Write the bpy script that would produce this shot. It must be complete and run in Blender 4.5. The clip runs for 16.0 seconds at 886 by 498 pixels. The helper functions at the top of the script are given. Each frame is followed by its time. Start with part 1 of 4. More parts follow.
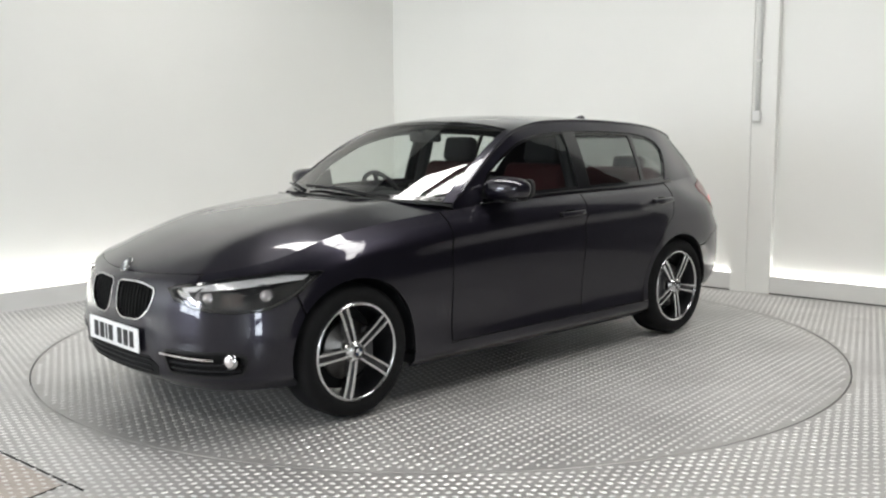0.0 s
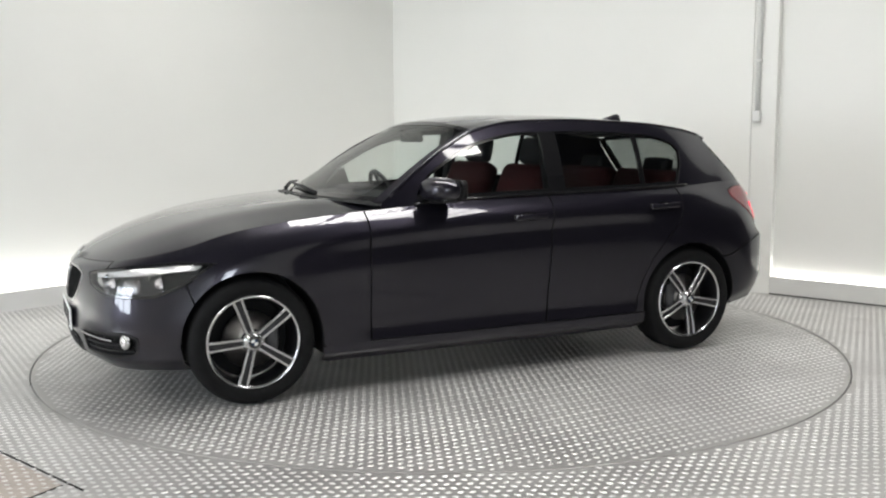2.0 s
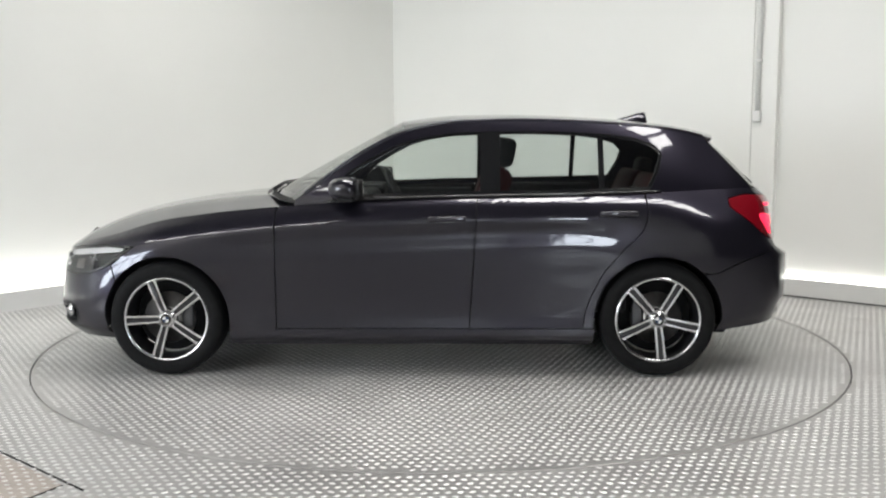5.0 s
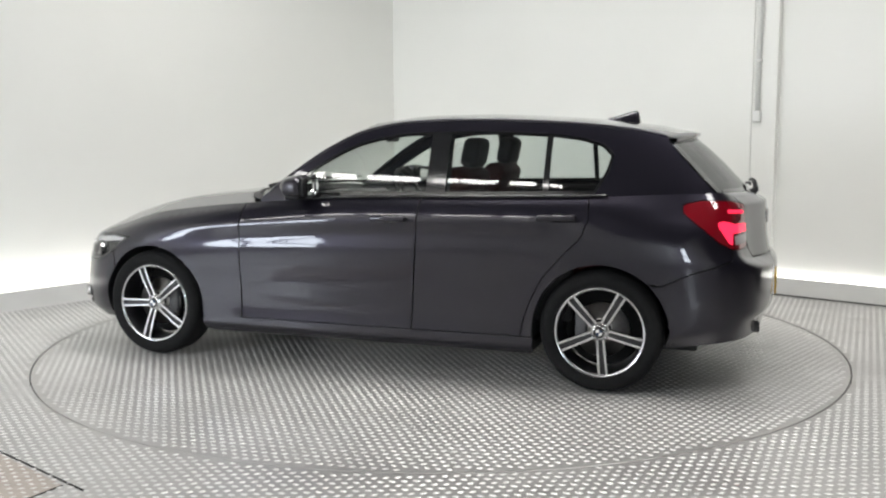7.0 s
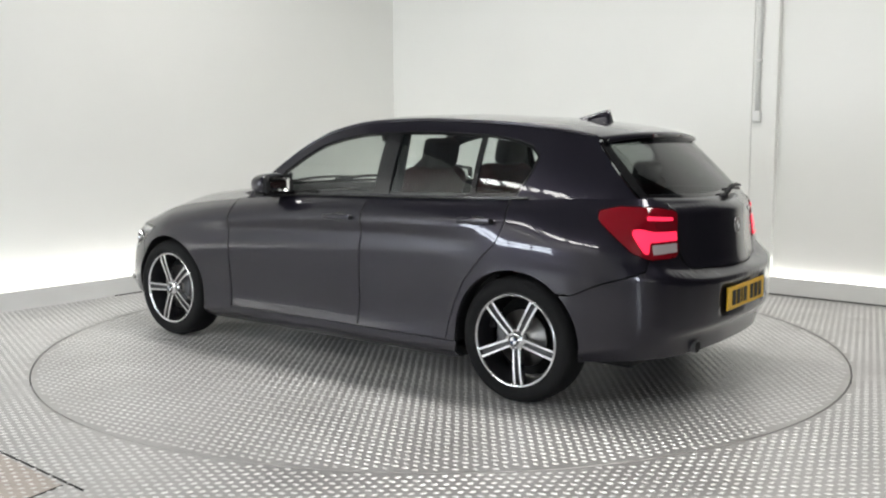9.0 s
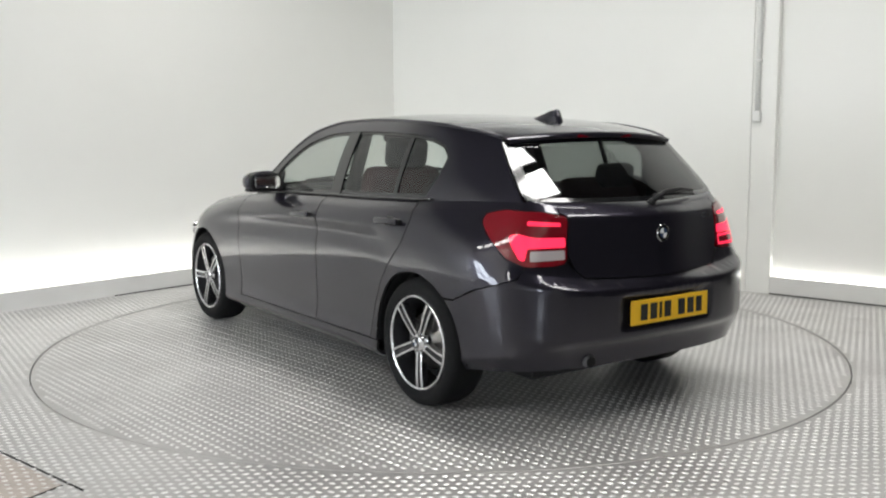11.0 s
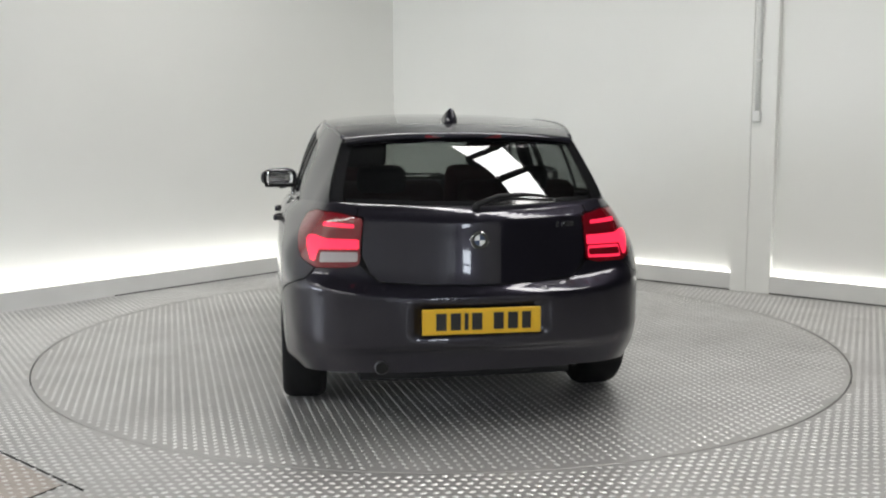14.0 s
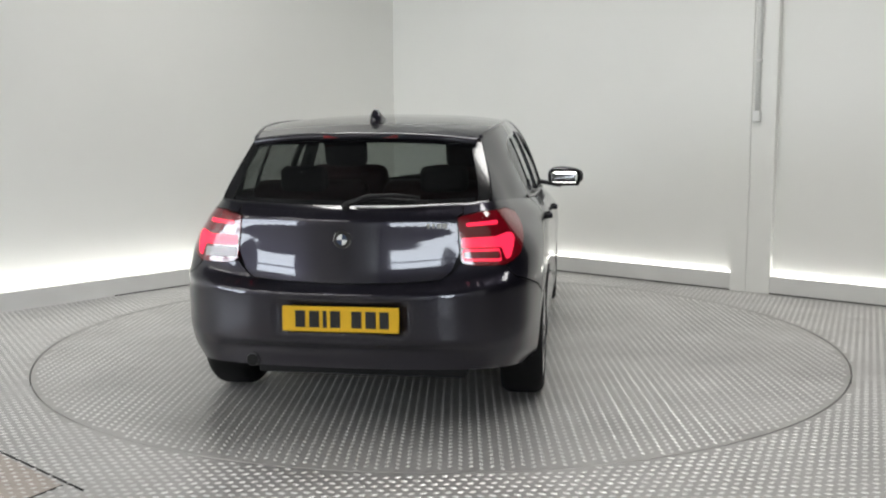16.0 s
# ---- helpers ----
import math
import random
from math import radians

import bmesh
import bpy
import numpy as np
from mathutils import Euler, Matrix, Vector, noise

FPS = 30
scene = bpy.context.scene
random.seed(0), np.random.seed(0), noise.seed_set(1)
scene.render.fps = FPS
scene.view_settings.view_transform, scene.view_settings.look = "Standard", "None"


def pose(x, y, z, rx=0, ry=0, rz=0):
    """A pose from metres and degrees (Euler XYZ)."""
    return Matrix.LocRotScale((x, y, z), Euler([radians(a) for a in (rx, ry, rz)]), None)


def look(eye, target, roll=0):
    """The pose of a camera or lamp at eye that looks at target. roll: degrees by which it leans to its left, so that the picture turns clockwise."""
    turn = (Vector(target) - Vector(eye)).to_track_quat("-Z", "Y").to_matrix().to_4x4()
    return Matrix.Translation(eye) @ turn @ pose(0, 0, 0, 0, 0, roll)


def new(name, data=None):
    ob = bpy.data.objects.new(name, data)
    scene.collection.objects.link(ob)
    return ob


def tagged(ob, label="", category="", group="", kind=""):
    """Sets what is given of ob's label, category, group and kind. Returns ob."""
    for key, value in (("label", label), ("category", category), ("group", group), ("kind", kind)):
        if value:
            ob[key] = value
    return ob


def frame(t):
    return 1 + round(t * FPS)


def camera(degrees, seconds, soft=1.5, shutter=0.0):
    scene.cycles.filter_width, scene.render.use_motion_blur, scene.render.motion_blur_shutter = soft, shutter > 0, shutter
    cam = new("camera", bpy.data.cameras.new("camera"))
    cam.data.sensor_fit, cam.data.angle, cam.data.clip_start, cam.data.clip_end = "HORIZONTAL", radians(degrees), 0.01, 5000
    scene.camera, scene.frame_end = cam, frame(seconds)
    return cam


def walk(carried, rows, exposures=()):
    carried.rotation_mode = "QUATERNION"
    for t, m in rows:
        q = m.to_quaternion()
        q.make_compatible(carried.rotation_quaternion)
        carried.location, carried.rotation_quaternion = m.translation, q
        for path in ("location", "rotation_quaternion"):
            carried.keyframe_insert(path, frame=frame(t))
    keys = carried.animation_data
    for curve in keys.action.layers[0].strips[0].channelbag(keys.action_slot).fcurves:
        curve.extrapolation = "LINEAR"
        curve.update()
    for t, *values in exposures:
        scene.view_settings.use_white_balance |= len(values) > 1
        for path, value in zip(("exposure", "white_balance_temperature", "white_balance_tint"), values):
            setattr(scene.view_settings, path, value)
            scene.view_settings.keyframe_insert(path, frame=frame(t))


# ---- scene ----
cam = camera(50.6, 16.0, soft=2.2)
EYE = Matrix.Translation((0, -6.0287, 1.3342)) @ pose(0, 0, 0, 82.9024, 0, -0.1348) @ pose(0, 0, 0, 0, 0, -0.1921)
walk(cam, [(0.0, EYE), (16.0, EYE)], [(0.0, 0.03), (9.0, 0.03), (12.5, -0.10), (14.5, -0.29), (16.0, -0.32)])

# ---- light ----
world = bpy.data.worlds.new("sky")
scene.world = world
world.use_nodes = True
sky = world.node_tree.nodes.new("ShaderNodeTexSky")
sky.sky_type, sky.sun_disc = "NISHITA", False
sky.sun_elevation, sky.sun_rotation = radians(40), radians(120)
world.node_tree.links.new(sky.outputs[0], world.node_tree.nodes["Background"].inputs[0])
world.node_tree.nodes["Background"].inputs[1].default_value = 0.1
ROOFLIGHT_POWER = 400.0
WINDOW_POWER = 215.0
LED_GLOW = 16.0

# ---- plan ----
TABLE_R = 2.4726                    # turntable radius
CA, CB = 1.2056, -0.1494            # turntable axis in the car's space (rear axle at 0)
K = Vector((-0.50, 4.27, 0))        # far corner of the room
AX = Vector((-0.648, -0.7615, 0))   # along the left wall, towards the camera
BX = Vector((0.7615, -0.648, 0))    # along the right wall
ROOM_A, ROOM_B, ROOM_H = 10.4, 10.2, 4.8


def room(a, b, z=0.0):
    return K + AX * a + BX * b + Vector((0, 0, z))


# ---- materials ----
def material(name, color, rough=0.5, metal=0.0, coat=0.0, grain=0.0, grain_scale=40.0, bump=0.0, bump_scale=120.0,
             emit=0.0, emit_color=None, rough_var=0.0, stain=0.0, stain_scale=1.5, flake=0.0):
    m = bpy.data.materials.new(name)
    m.use_nodes = True
    nt = m.node_tree
    b = nt.nodes["Principled BSDF"]
    b.inputs["Base Color"].default_value = (*color, 1)
    b.inputs["Roughness"].default_value = rough
    b.inputs["Metallic"].default_value = metal
    b.inputs["Coat Weight"].default_value = coat
    b.inputs["Coat Roughness"].default_value = 0.035
    if emit:
        b.inputs["Emission Color"].default_value = (*(emit_color or color), 1)
        b.inputs["Emission Strength"].default_value = emit
    tc = nt.nodes.new("ShaderNodeTexCoord")

    def tex(scale, detail=4.0):
        n = nt.nodes.new("ShaderNodeTexNoise")
        n.inputs["Scale"].default_value = scale
        n.inputs["Detail"].default_value = detail
        nt.links.new(tc.outputs["Object"], n.inputs["Vector"])
        return n

    def span(sock, lo, hi):
        n = nt.nodes.new("ShaderNodeMapRange")
        n.inputs[1].default_value, n.inputs[2].default_value = 0.3, 0.7
        n.inputs[3].default_value, n.inputs[4].default_value = lo, hi
        nt.links.new(sock, n.inputs[0])
        return n.outputs[0]

    def times(x, y):
        n = nt.nodes.new("ShaderNodeMath")
        n.operation = "MULTIPLY"
        nt.links.new(x, n.inputs[0])
        nt.links.new(y, n.inputs[1])
        return n.outputs[0]

    fac = None
    if grain:
        fac = span(tex(grain_scale).outputs[0], 1 - grain, 1 + grain)
    if stain:
        s = span(tex(stain_scale, 6.0).outputs[0], 1 - stain, 1 + stain)
        fac = times(fac, s) if fac else s
    if flake:
        s = span(tex(900.0, 1.0).outputs[0], 1 - flake, 1 + flake)
        fac = times(fac, s) if fac else s
    if fac:
        mul = nt.nodes.new("ShaderNodeVectorMath")
        mul.operation = "SCALE"
        mul.inputs[0].default_value = color
        nt.links.new(fac, mul.inputs["Scale"])
        nt.links.new(mul.outputs[0], b.inputs["Base Color"])
    if rough_var:
        nt.links.new(span(tex(3.0, 6.0).outputs[0], rough - rough_var, rough + rough_var), b.inputs["Roughness"])
    if bump:
        n = nt.nodes.new("ShaderNodeBump")
        n.inputs["Strength"].default_value = bump
        n.inputs["Distance"].default_value = 0.004
        nt.links.new(tex(bump_scale).outputs[0], n.inputs["Height"])
        nt.links.new(n.outputs[0], b.inputs["Normal"])
    return m


def glass(name, tint, ior=1.5, rough=0.0):
    """Thin pane: a tinted see-through sheet with a glossy face."""
    m = bpy.data.materials.new(name)
    m.use_nodes = True
    nt = m.node_tree
    nt.nodes.remove(nt.nodes["Principled BSDF"])
    tr = nt.nodes.new("ShaderNodeBsdfTransparent")
    tr.inputs[0].default_value = (*tint, 1)
    gl = nt.nodes.new("ShaderNodeBsdfGlossy")
    gl.inputs["Roughness"].default_value = rough
    lw = nt.nodes.new("ShaderNodeLayerWeight")
    lw.inputs[0].default_value = 0.5
    pw = nt.nodes.new("ShaderNodeMath")
    pw.operation = "POWER"
    pw.inputs[1].default_value = 4.0
    nt.links.new(lw.outputs["Facing"], pw.inputs[0])
    fr = nt.nodes.new("ShaderNodeMapRange")
    fr.inputs[3].default_value, fr.inputs[4].default_value = 2 * ((ior - 1) / (ior + 1)) ** 2, 0.85
    nt.links.new(pw.outputs[0], fr.inputs[0])
    mx = nt.nodes.new("ShaderNodeMixShader")
    for a, c in ((fr.outputs[0], mx.inputs[0]), (tr.outputs[0], mx.inputs[1]), (gl.outputs[0], mx.inputs[2]),
                 (mx.outputs[0], nt.nodes["Material Output"].inputs[0])):
        nt.links.new(a, c)
    return m


WALL_PAINT = material("white_wall_paint", (0.815, 0.818, 0.785), 0.55, stain=0.02, stain_scale=0.7, bump=0.05, bump_scale=60)
TRIM_PAINT = material("off_white_gloss_paint", (0.70, 0.70, 0.68), 0.4, stain=0.05, stain_scale=3.0)
DARK_WALL = material("dark_grey_wall", (0.035, 0.035, 0.036), 0.7, stain=0.1)
CEILING_PAINT = material("ceiling_paint", (0.12, 0.12, 0.12), 0.7, stain=0.08)
CONDUIT = material("grey_plastic_conduit", (0.76, 0.765, 0.745), 0.45)
PLATE = material("tread_plate_metal", (0.41, 0.402, 0.39), 0.38, metal=0.4, grain=0.06, grain_scale=25, stain=0.17,
                 stain_scale=0.9, rough_var=0.10, bump=0.05, bump_scale=200)
# paler than the plate: the light the raised studs catch is in this colour
STUD = material("lit_tread_stud", (0.74, 0.735, 0.72), 0.40, metal=0.45, grain=0.10, grain_scale=20, stain=0.22, stain_scale=1.3, rough_var=0.08)
# warmer in tone than the rest of the floor
HATCH = material("beige_hatch_plate", (0.40, 0.35, 0.31), 0.5, metal=0.3, grain=0.08, grain_scale=20, stain=0.15)
PIT = material("dark_pit", (0.012, 0.012, 0.012), 0.9)
LED = material("led_strip", (1.0, 1.0, 1.0), 0.5, emit=LED_GLOW, emit_color=(1.0, 1.0, 0.98))
BAR = material("rooflight_bar", (0.10, 0.10, 0.10), 0.5)
PAINT = material("grey_metallic_paint", (0.0180, 0.0164, 0.0250), 0.28, metal=0.65, coat=1.0, flake=0.22, stain=0.04, stain_scale=2.0)
BLACK = material("black_plastic", (0.014, 0.014, 0.015), 0.5, bump=0.06, bump_scale=300, grain=0.1)
GLOSS_BLACK = material("gloss_black_trim", (0.008, 0.008, 0.009), 0.12, coat=0.6)
RUBBER = material("tyre_rubber", (0.007, 0.007, 0.0075), 0.8, grain=0.15, grain_scale=30, bump=0.08, bump_scale=150)
ALLOY = material("machined_alloy", (0.62, 0.62, 0.63), 0.22, metal=1.0, grain=0.05, grain_scale=60)
ALLOY_DARK = material("dark_painted_alloy", (0.030, 0.030, 0.033), 0.35, metal=0.5, coat=0.4)
CHROME = material("chrome", (0.55, 0.55, 0.56), 0.08, metal=1.0)
STEEL = material("brake_steel", (0.30, 0.29, 0.28), 0.35, metal=1.0, grain=0.1)
CALIPER = material("grey_caliper", (0.10, 0.10, 0.105), 0.5, metal=0.5)
LEATHER = material("dark_red_leather", (0.034, 0.004, 0.005), 0.75, grain=0.12, grain_scale=30, bump=0.1, bump_scale=90)
CLOTH = material("black_interior", (0.016, 0.016, 0.017), 0.75, grain=0.15, grain_scale=60, bump=0.1)
HEADLINER = material("grey_headliner", (0.13, 0.125, 0.12), 0.9, grain=0.05)
LENS_RED = material("red_lamp_lens", (0.14, 0.002, 0.007), 0.10, coat=1.0, emit=0.03, emit_color=(1.0, 0.01, 0.03))
LENS_LIT = material("lit_red_lamp", (0.9, 0.02, 0.05), 0.15, emit=1.25, emit_color=(1.0, 0.03, 0.09))
LENS_DEEP = material("dark_red_lens", (0.16, 0.004, 0.010), 0.08, coat=1.0)
LENS_CLEAR = material("clear_reflector", (0.70, 0.66, 0.66), 0.12, metal=0.6, coat=1.0)
LENS_REVERSE = material("reversing_lens", (0.42, 0.38, 0.38), 0.28, coat=0.3)
LAMP_BOWL = material("headlamp_reflector", (0.60, 0.60, 0.61), 0.15, metal=1.0)
LAMP_BOWL_DULL = material("satin_lamp_housing", (0.62, 0.62, 0.63), 0.30, metal=0.25)
LAMP_DARK = material("headlamp_housing", (0.035, 0.033, 0.035), 0.3, coat=0.5)
LAMP_AMBER = material("indicator_lens", (0.06, 0.045, 0.042), 0.25, coat=1.0)
PLATE_YELLOW = material("yellow_plate", (0.80, 0.47, 0.015), 0.4, grain=0.03)
PLATE_WHITE = material("white_plate", (0.80, 0.80, 0.80), 0.4, grain=0.03)
PLATE_INK = material("plate_ink", (0.010, 0.010, 0.010), 0.5)
BADGE_BLUE = material("badge_blue", (0.03, 0.05, 0.10), 0.2, coat=1.0)
BADGE_WHITE = material("badge_white", (0.75, 0.75, 0.75), 0.2, coat=1.0)
SCREEN_GLASS = glass("windscreen_glass", (0.90, 0.94, 0.92), 1.50)
SIDE_GLASS = glass("side_window_glass", (0.83, 0.87, 0.85), 1.50)
# low transmission puts the dark cabin's shade into the rear pane
REAR_GLASS = glass("shade_darkened_rear_glass", (0.27, 0.29, 0.28), 1.55)
LAMP_GLASS = glass("headlamp_cover", (0.88, 0.88, 0.88), 1.45)
MIRROR = material("mirror_glass", (0.85, 0.85, 0.85), 0.01, metal=1.0)

PAINT.node_tree.nodes["Principled BSDF"].inputs["Specular IOR Level"].default_value = 0.1
for dull in (RUBBER, BLACK, PIT, CLOTH, LEATHER):
    dull.node_tree.nodes["Principled BSDF"].inputs["Specular IOR Level"].default_value = 0.22


# ---- mesh helpers ----
def mesh_object(name, verts, faces, mat, parent=None, smooth=True, label=""):
    me = bpy.data.meshes.new(name)
    me.from_pydata([tuple(v) for v in verts], [], [tuple(f) for f in faces])
    me.materials.append(mat)
    if smooth:
        me.polygons.foreach_set("use_smooth", [True] * len(me.polygons))
    me.update()
    ob = new(name, me)
    if parent is not None:
        ob.parent = parent
    if label:
        tagged(ob, label=label)
    return ob


def part(name, bm, mat, parent=None, label="", smooth=False):
    bmesh.ops.recalc_face_normals(bm, faces=bm.faces)
    me = bpy.data.meshes.new(name)
    bm.to_mesh(me)
    bm.free()
    me.materials.append(mat)
    if smooth:
        me.polygons.foreach_set("use_smooth", [True] * len(me.polygons))
    ob = new(name, me)
    if parent is not None:
        ob.parent = parent
    if label:
        tagged(ob, label=label)
    return ob


def add_box(bm, m, sx, sy, sz, bevel=0.0, segs=2):
    r = bmesh.ops.create_cube(bm, size=1.0, matrix=m @ Matrix.Diagonal((sx, sy, sz, 1)))
    if bevel:
        edges = list({e for v in r["verts"] for e in v.link_edges})
        bmesh.ops.bevel(bm, geom=edges, offset=bevel, segments=segs, profile=0.5, affect="EDGES")
    return bm


def box(m, sx, sy, sz, bevel=0.0, segs=2):
    return add_box(bmesh.new(), m, sx, sy, sz, bevel, segs)


def add_cyl(bm, m, r1, r2, depth, segs=24):
    bmesh.ops.create_cone(bm, cap_ends=True, segments=segs, radius1=r1, radius2=r2, depth=depth, matrix=m)
    return bm


def add_tube(bm, pts, r, segs=8):
    """A round tube along a line of points, closed at both ends."""
    rings = []
    n = len(pts)
    for i, p in enumerate(pts):
        d = (Vector(pts[min(i + 1, n - 1)]) - Vector(pts[max(i - 1, 0)])).normalized()
        side = d.cross(Vector((0, 0, 1)))
        if side.length < 1e-3:
            side = d.cross(Vector((0, 1, 0)))
        side.normalize()
        up = side.cross(d)
        rr = r[i] if isinstance(r, (list, tuple)) else r
        rings.append([bm.verts.new(Vector(p) + side * rr * math.cos(2 * math.pi * k / segs) + up * rr * math.sin(2 * math.pi * k / segs)) for k in range(segs)])
    for a, c in zip(rings, rings[1:]):
        for k in range(segs):
            bm.faces.new((a[k], a[(k + 1) % segs], c[(k + 1) % segs], c[k]))
    bm.faces.new(rings[0][::-1])
    bm.faces.new(rings[-1])
    return bm


# ---- the room ----
def slab(name, p, q, z0, z1, depth, mat, inward, label=""):
    """An upright slab from p to q whose face lies on that line and whose body lies behind it."""
    along = (q - p)
    away = -Vector(inward).normalized() * depth
    v = [p, q, q + away, p + away]
    verts = [(c.x, c.y, z0) for c in v] + [(c.x, c.y, z1) for c in v]
    ob = mesh_object(name, verts, [(0, 1, 5, 4), (1, 2, 6, 5), (2, 3, 7, 6), (3, 0, 4, 7), (4, 5, 6, 7), (3, 2, 1, 0)], mat, None, False)
    return tagged(ob, label=label, kind="structure")


PL, PLL, PLR = 0.11, 0.05, -0.05   # the plinths stand off the walls
slab("wall_left", room(-0.2, -PL), room(ROOM_A, -PL), 0, ROOM_H, 0.2, WALL_PAINT, BX, "plain white painted wall lit from its foot")
slab("wall_right", room(-PL, 6.2), room(-PL, -PL), 0, ROOM_H, 0.2, WALL_PAINT, AX, "plain white painted wall with a boxed column")
# two unseen dark walls, added to give the car's flank its dark reflections
slab("wall_right_far", room(-PL, ROOM_B), room(-PL, 6.2), 0, ROOM_H, 0.2, DARK_WALL, AX, "unseen dark grey wall standing in for the dark space beyond the white bay")
slab("wall_side", room(5.4, ROOM_B), room(-PL, ROOM_B), 0, ROOM_H, 0.2, DARK_WALL, -BX, "unseen dark grey wall standing in for the dark space at the side")


def windowed_wall(name, at, inward, cuts, z0, z1, first):
    """White wall along at(k), with daylight windows between every second pair of cuts."""
    along = (at(1.0) - at(0.0)).normalized()
    ang = math.degrees(math.atan2(along.y, along.x))
    out = -Vector(inward).normalized()
    for i, (p, q) in enumerate(zip(cuts, cuts[1:])):
        if i % 2 == 0:
            slab("%s_%d" % (name, i + 1), at(p), at(q), 0, ROOM_H, 0.2, WALL_PAINT, inward, "plain white painted wall closing the room")
            continue
        slab("%s_low_%d" % (name, i), at(p), at(q), 0, z0, 0.2, WALL_PAINT, inward, "white wall below a window")
        slab("%s_high_%d" % (name, i), at(p), at(q), z1, ROOM_H, 0.2, WALL_PAINT, inward, "white wall above a window")
        w = bpy.data.objects.new("window_%d" % (first + i // 2), None)
        scene.collection.objects.link(w)
        tagged(w, "daylight window with dark frame bars", kind="structure")
        mid = at((p + q) / 2) + Vector((0, 0, (z0 + z1) / 2))
        part("window_bar", box(Matrix.Translation(mid + out * 0.1) @ pose(0, 0, 0, 0, 0, ang), q - p, 0.05, 0.09), BAR, w)
        n = max(1, int((q - p) / 0.65))
        for k in range(n + 1):
            c = at(p + (q - p) * k / n) + Vector((0, 0, (z0 + z1) / 2)) + out * 0.1
            part("window_bar", box(Matrix.Translation(c) @ pose(0, 0, 0, 0, 0, ang), 0.05, 0.05, z1 - z0), BAR, w)
        lamp = bpy.data.lights.new("window_sky", "AREA")
        lamp.shape, lamp.size, lamp.size_y = "RECTANGLE", q - p, z1 - z0
        lamp.energy, lamp.color = WINDOW_POWER * (q - p) / 2.6, (0.84, 0.91, 1.0)
        lo = new("window_sky", lamp)
        lo.matrix_world = look(mid + out * 0.19, mid - out)


windowed_wall("wall_near", lambda b: room(ROOM_A, b), -AX, [-PL, 0.3, 2.5, ROOM_B], 1.0, 2.4, 1)
windowed_wall("wall_side_near", lambda a: room(ROOM_A + 5.4 - a, ROOM_B), -BX, [5.4, 6.0, 7.2, ROOM_A], 1.0, 2.4, 2)


def plinth(name, p, q, inward, zt=0.145, shade_span=(0.0, 0.0)):
    """Low kick board with a light strip hidden behind its top edge."""
    ob = slab(name, p, q, 0, zt, 0.022, TRIM_PAINT, inward, "off-white kick board hiding a light strip")
    n = Vector(inward).normalized()
    d = (q - p).normalized()
    mid = (p + q) / 2 - n * 0.042
    m = Matrix.Translation((mid.x, mid.y, zt - 0.045)) @ pose(0, 0, 0, 0, 0, math.degrees(math.atan2(d.y, d.x)))
    part("light_strip", box(m, (q - p).length - 0.04, 0.028, 0.012), LED, ob, "glowing white light strip")
    lo, hi = shade_span
    s = p + d * lo
    e = p + d * (hi if hi else (q - p).length)
    c = (s + e) / 2
    # dark strip painted in for the shadow gap under the board
    part("shade_strip", box(Matrix.Translation((c.x, c.y, 0.004)) @ pose(0, 0, 0, 0, 0, math.degrees(math.atan2(d.y, d.x))), (e - s).length, 0.010, 0.008), PIT, ob, "thin dark strip painted in for the shadow gap along the floor")
    part("strip_shelf", box(m @ pose(0, 0, -0.012), (q - p).length, 0.036, 0.010), TRIM_PAINT, ob)
    return ob


# column on the right wall
PB0, PB1 = 3.84, 3.975
plinth("baseboard_left", room(PLR, PLL), room(ROOM_A - 0.02, PLL), BX, shade_span=(1.5, 3.5))
plinth("baseboard_right", room(PLR, PB0 - 0.0005), room(PLR, PLL), AX)
plinth("baseboard_right_far", room(PLR, 6.2), room(PLR, PB1 + 0.198), AX)
column = slab("column", room(PLR + 0.02, PB1), room(PLR + 0.02, PB0), 0, ROOM_H, 0.10, TRIM_PAINT, AX, "white boxed-in column against the wall")
column.data.materials[0] = WALL_PAINT
slab("column_casing", room(PLR + 0.006, PB1 + 0.197), room(PLR + 0.006, PB1 + 0.0005), 0, ROOM_H, 0.085, WALL_PAINT, AX, "white casing board beside the column")


def conduit():
    bm = bmesh.new()
    c = room(PLR + 0.026, PB1 + 0.05)
    add_cyl(bm, Matrix.Translation((c.x, c.y, (1.47 + ROOM_H) / 2)), 0.020, 0.020, ROOM_H - 1.47, 16)
    ob = part("conduit", bm, CONDUIT, None, "", True)
    tagged(ob, "grey plastic cable conduit running down a column", "conduit")
    ang = math.degrees(math.atan2(BX.y, BX.x))
    part("socket_box", box(Matrix.Translation((c.x, c.y, 1.455)) @ pose(0, 0, 0, 0, 0, ang), 0.06, 0.045, 0.085, 0.008), CONDUIT, ob, "small grey outlet box")
    for z in (1.9, 2.4, 2.9, 3.4, 3.9, 4.4):
        part("clip", box(Matrix.Translation((c.x, c.y, z)) @ pose(0, 0, 0, 0, 0, ang), 0.055, 0.045, 0.016, 0.004), CONDUIT, ob)


conduit()

# ceiling with a long rooflight
STRIPS = [(2.50, 3.42, 1.0, 8.2), (9.10, 9.95, 0.5, 6.0)]   # rooflights, from and to along both walls


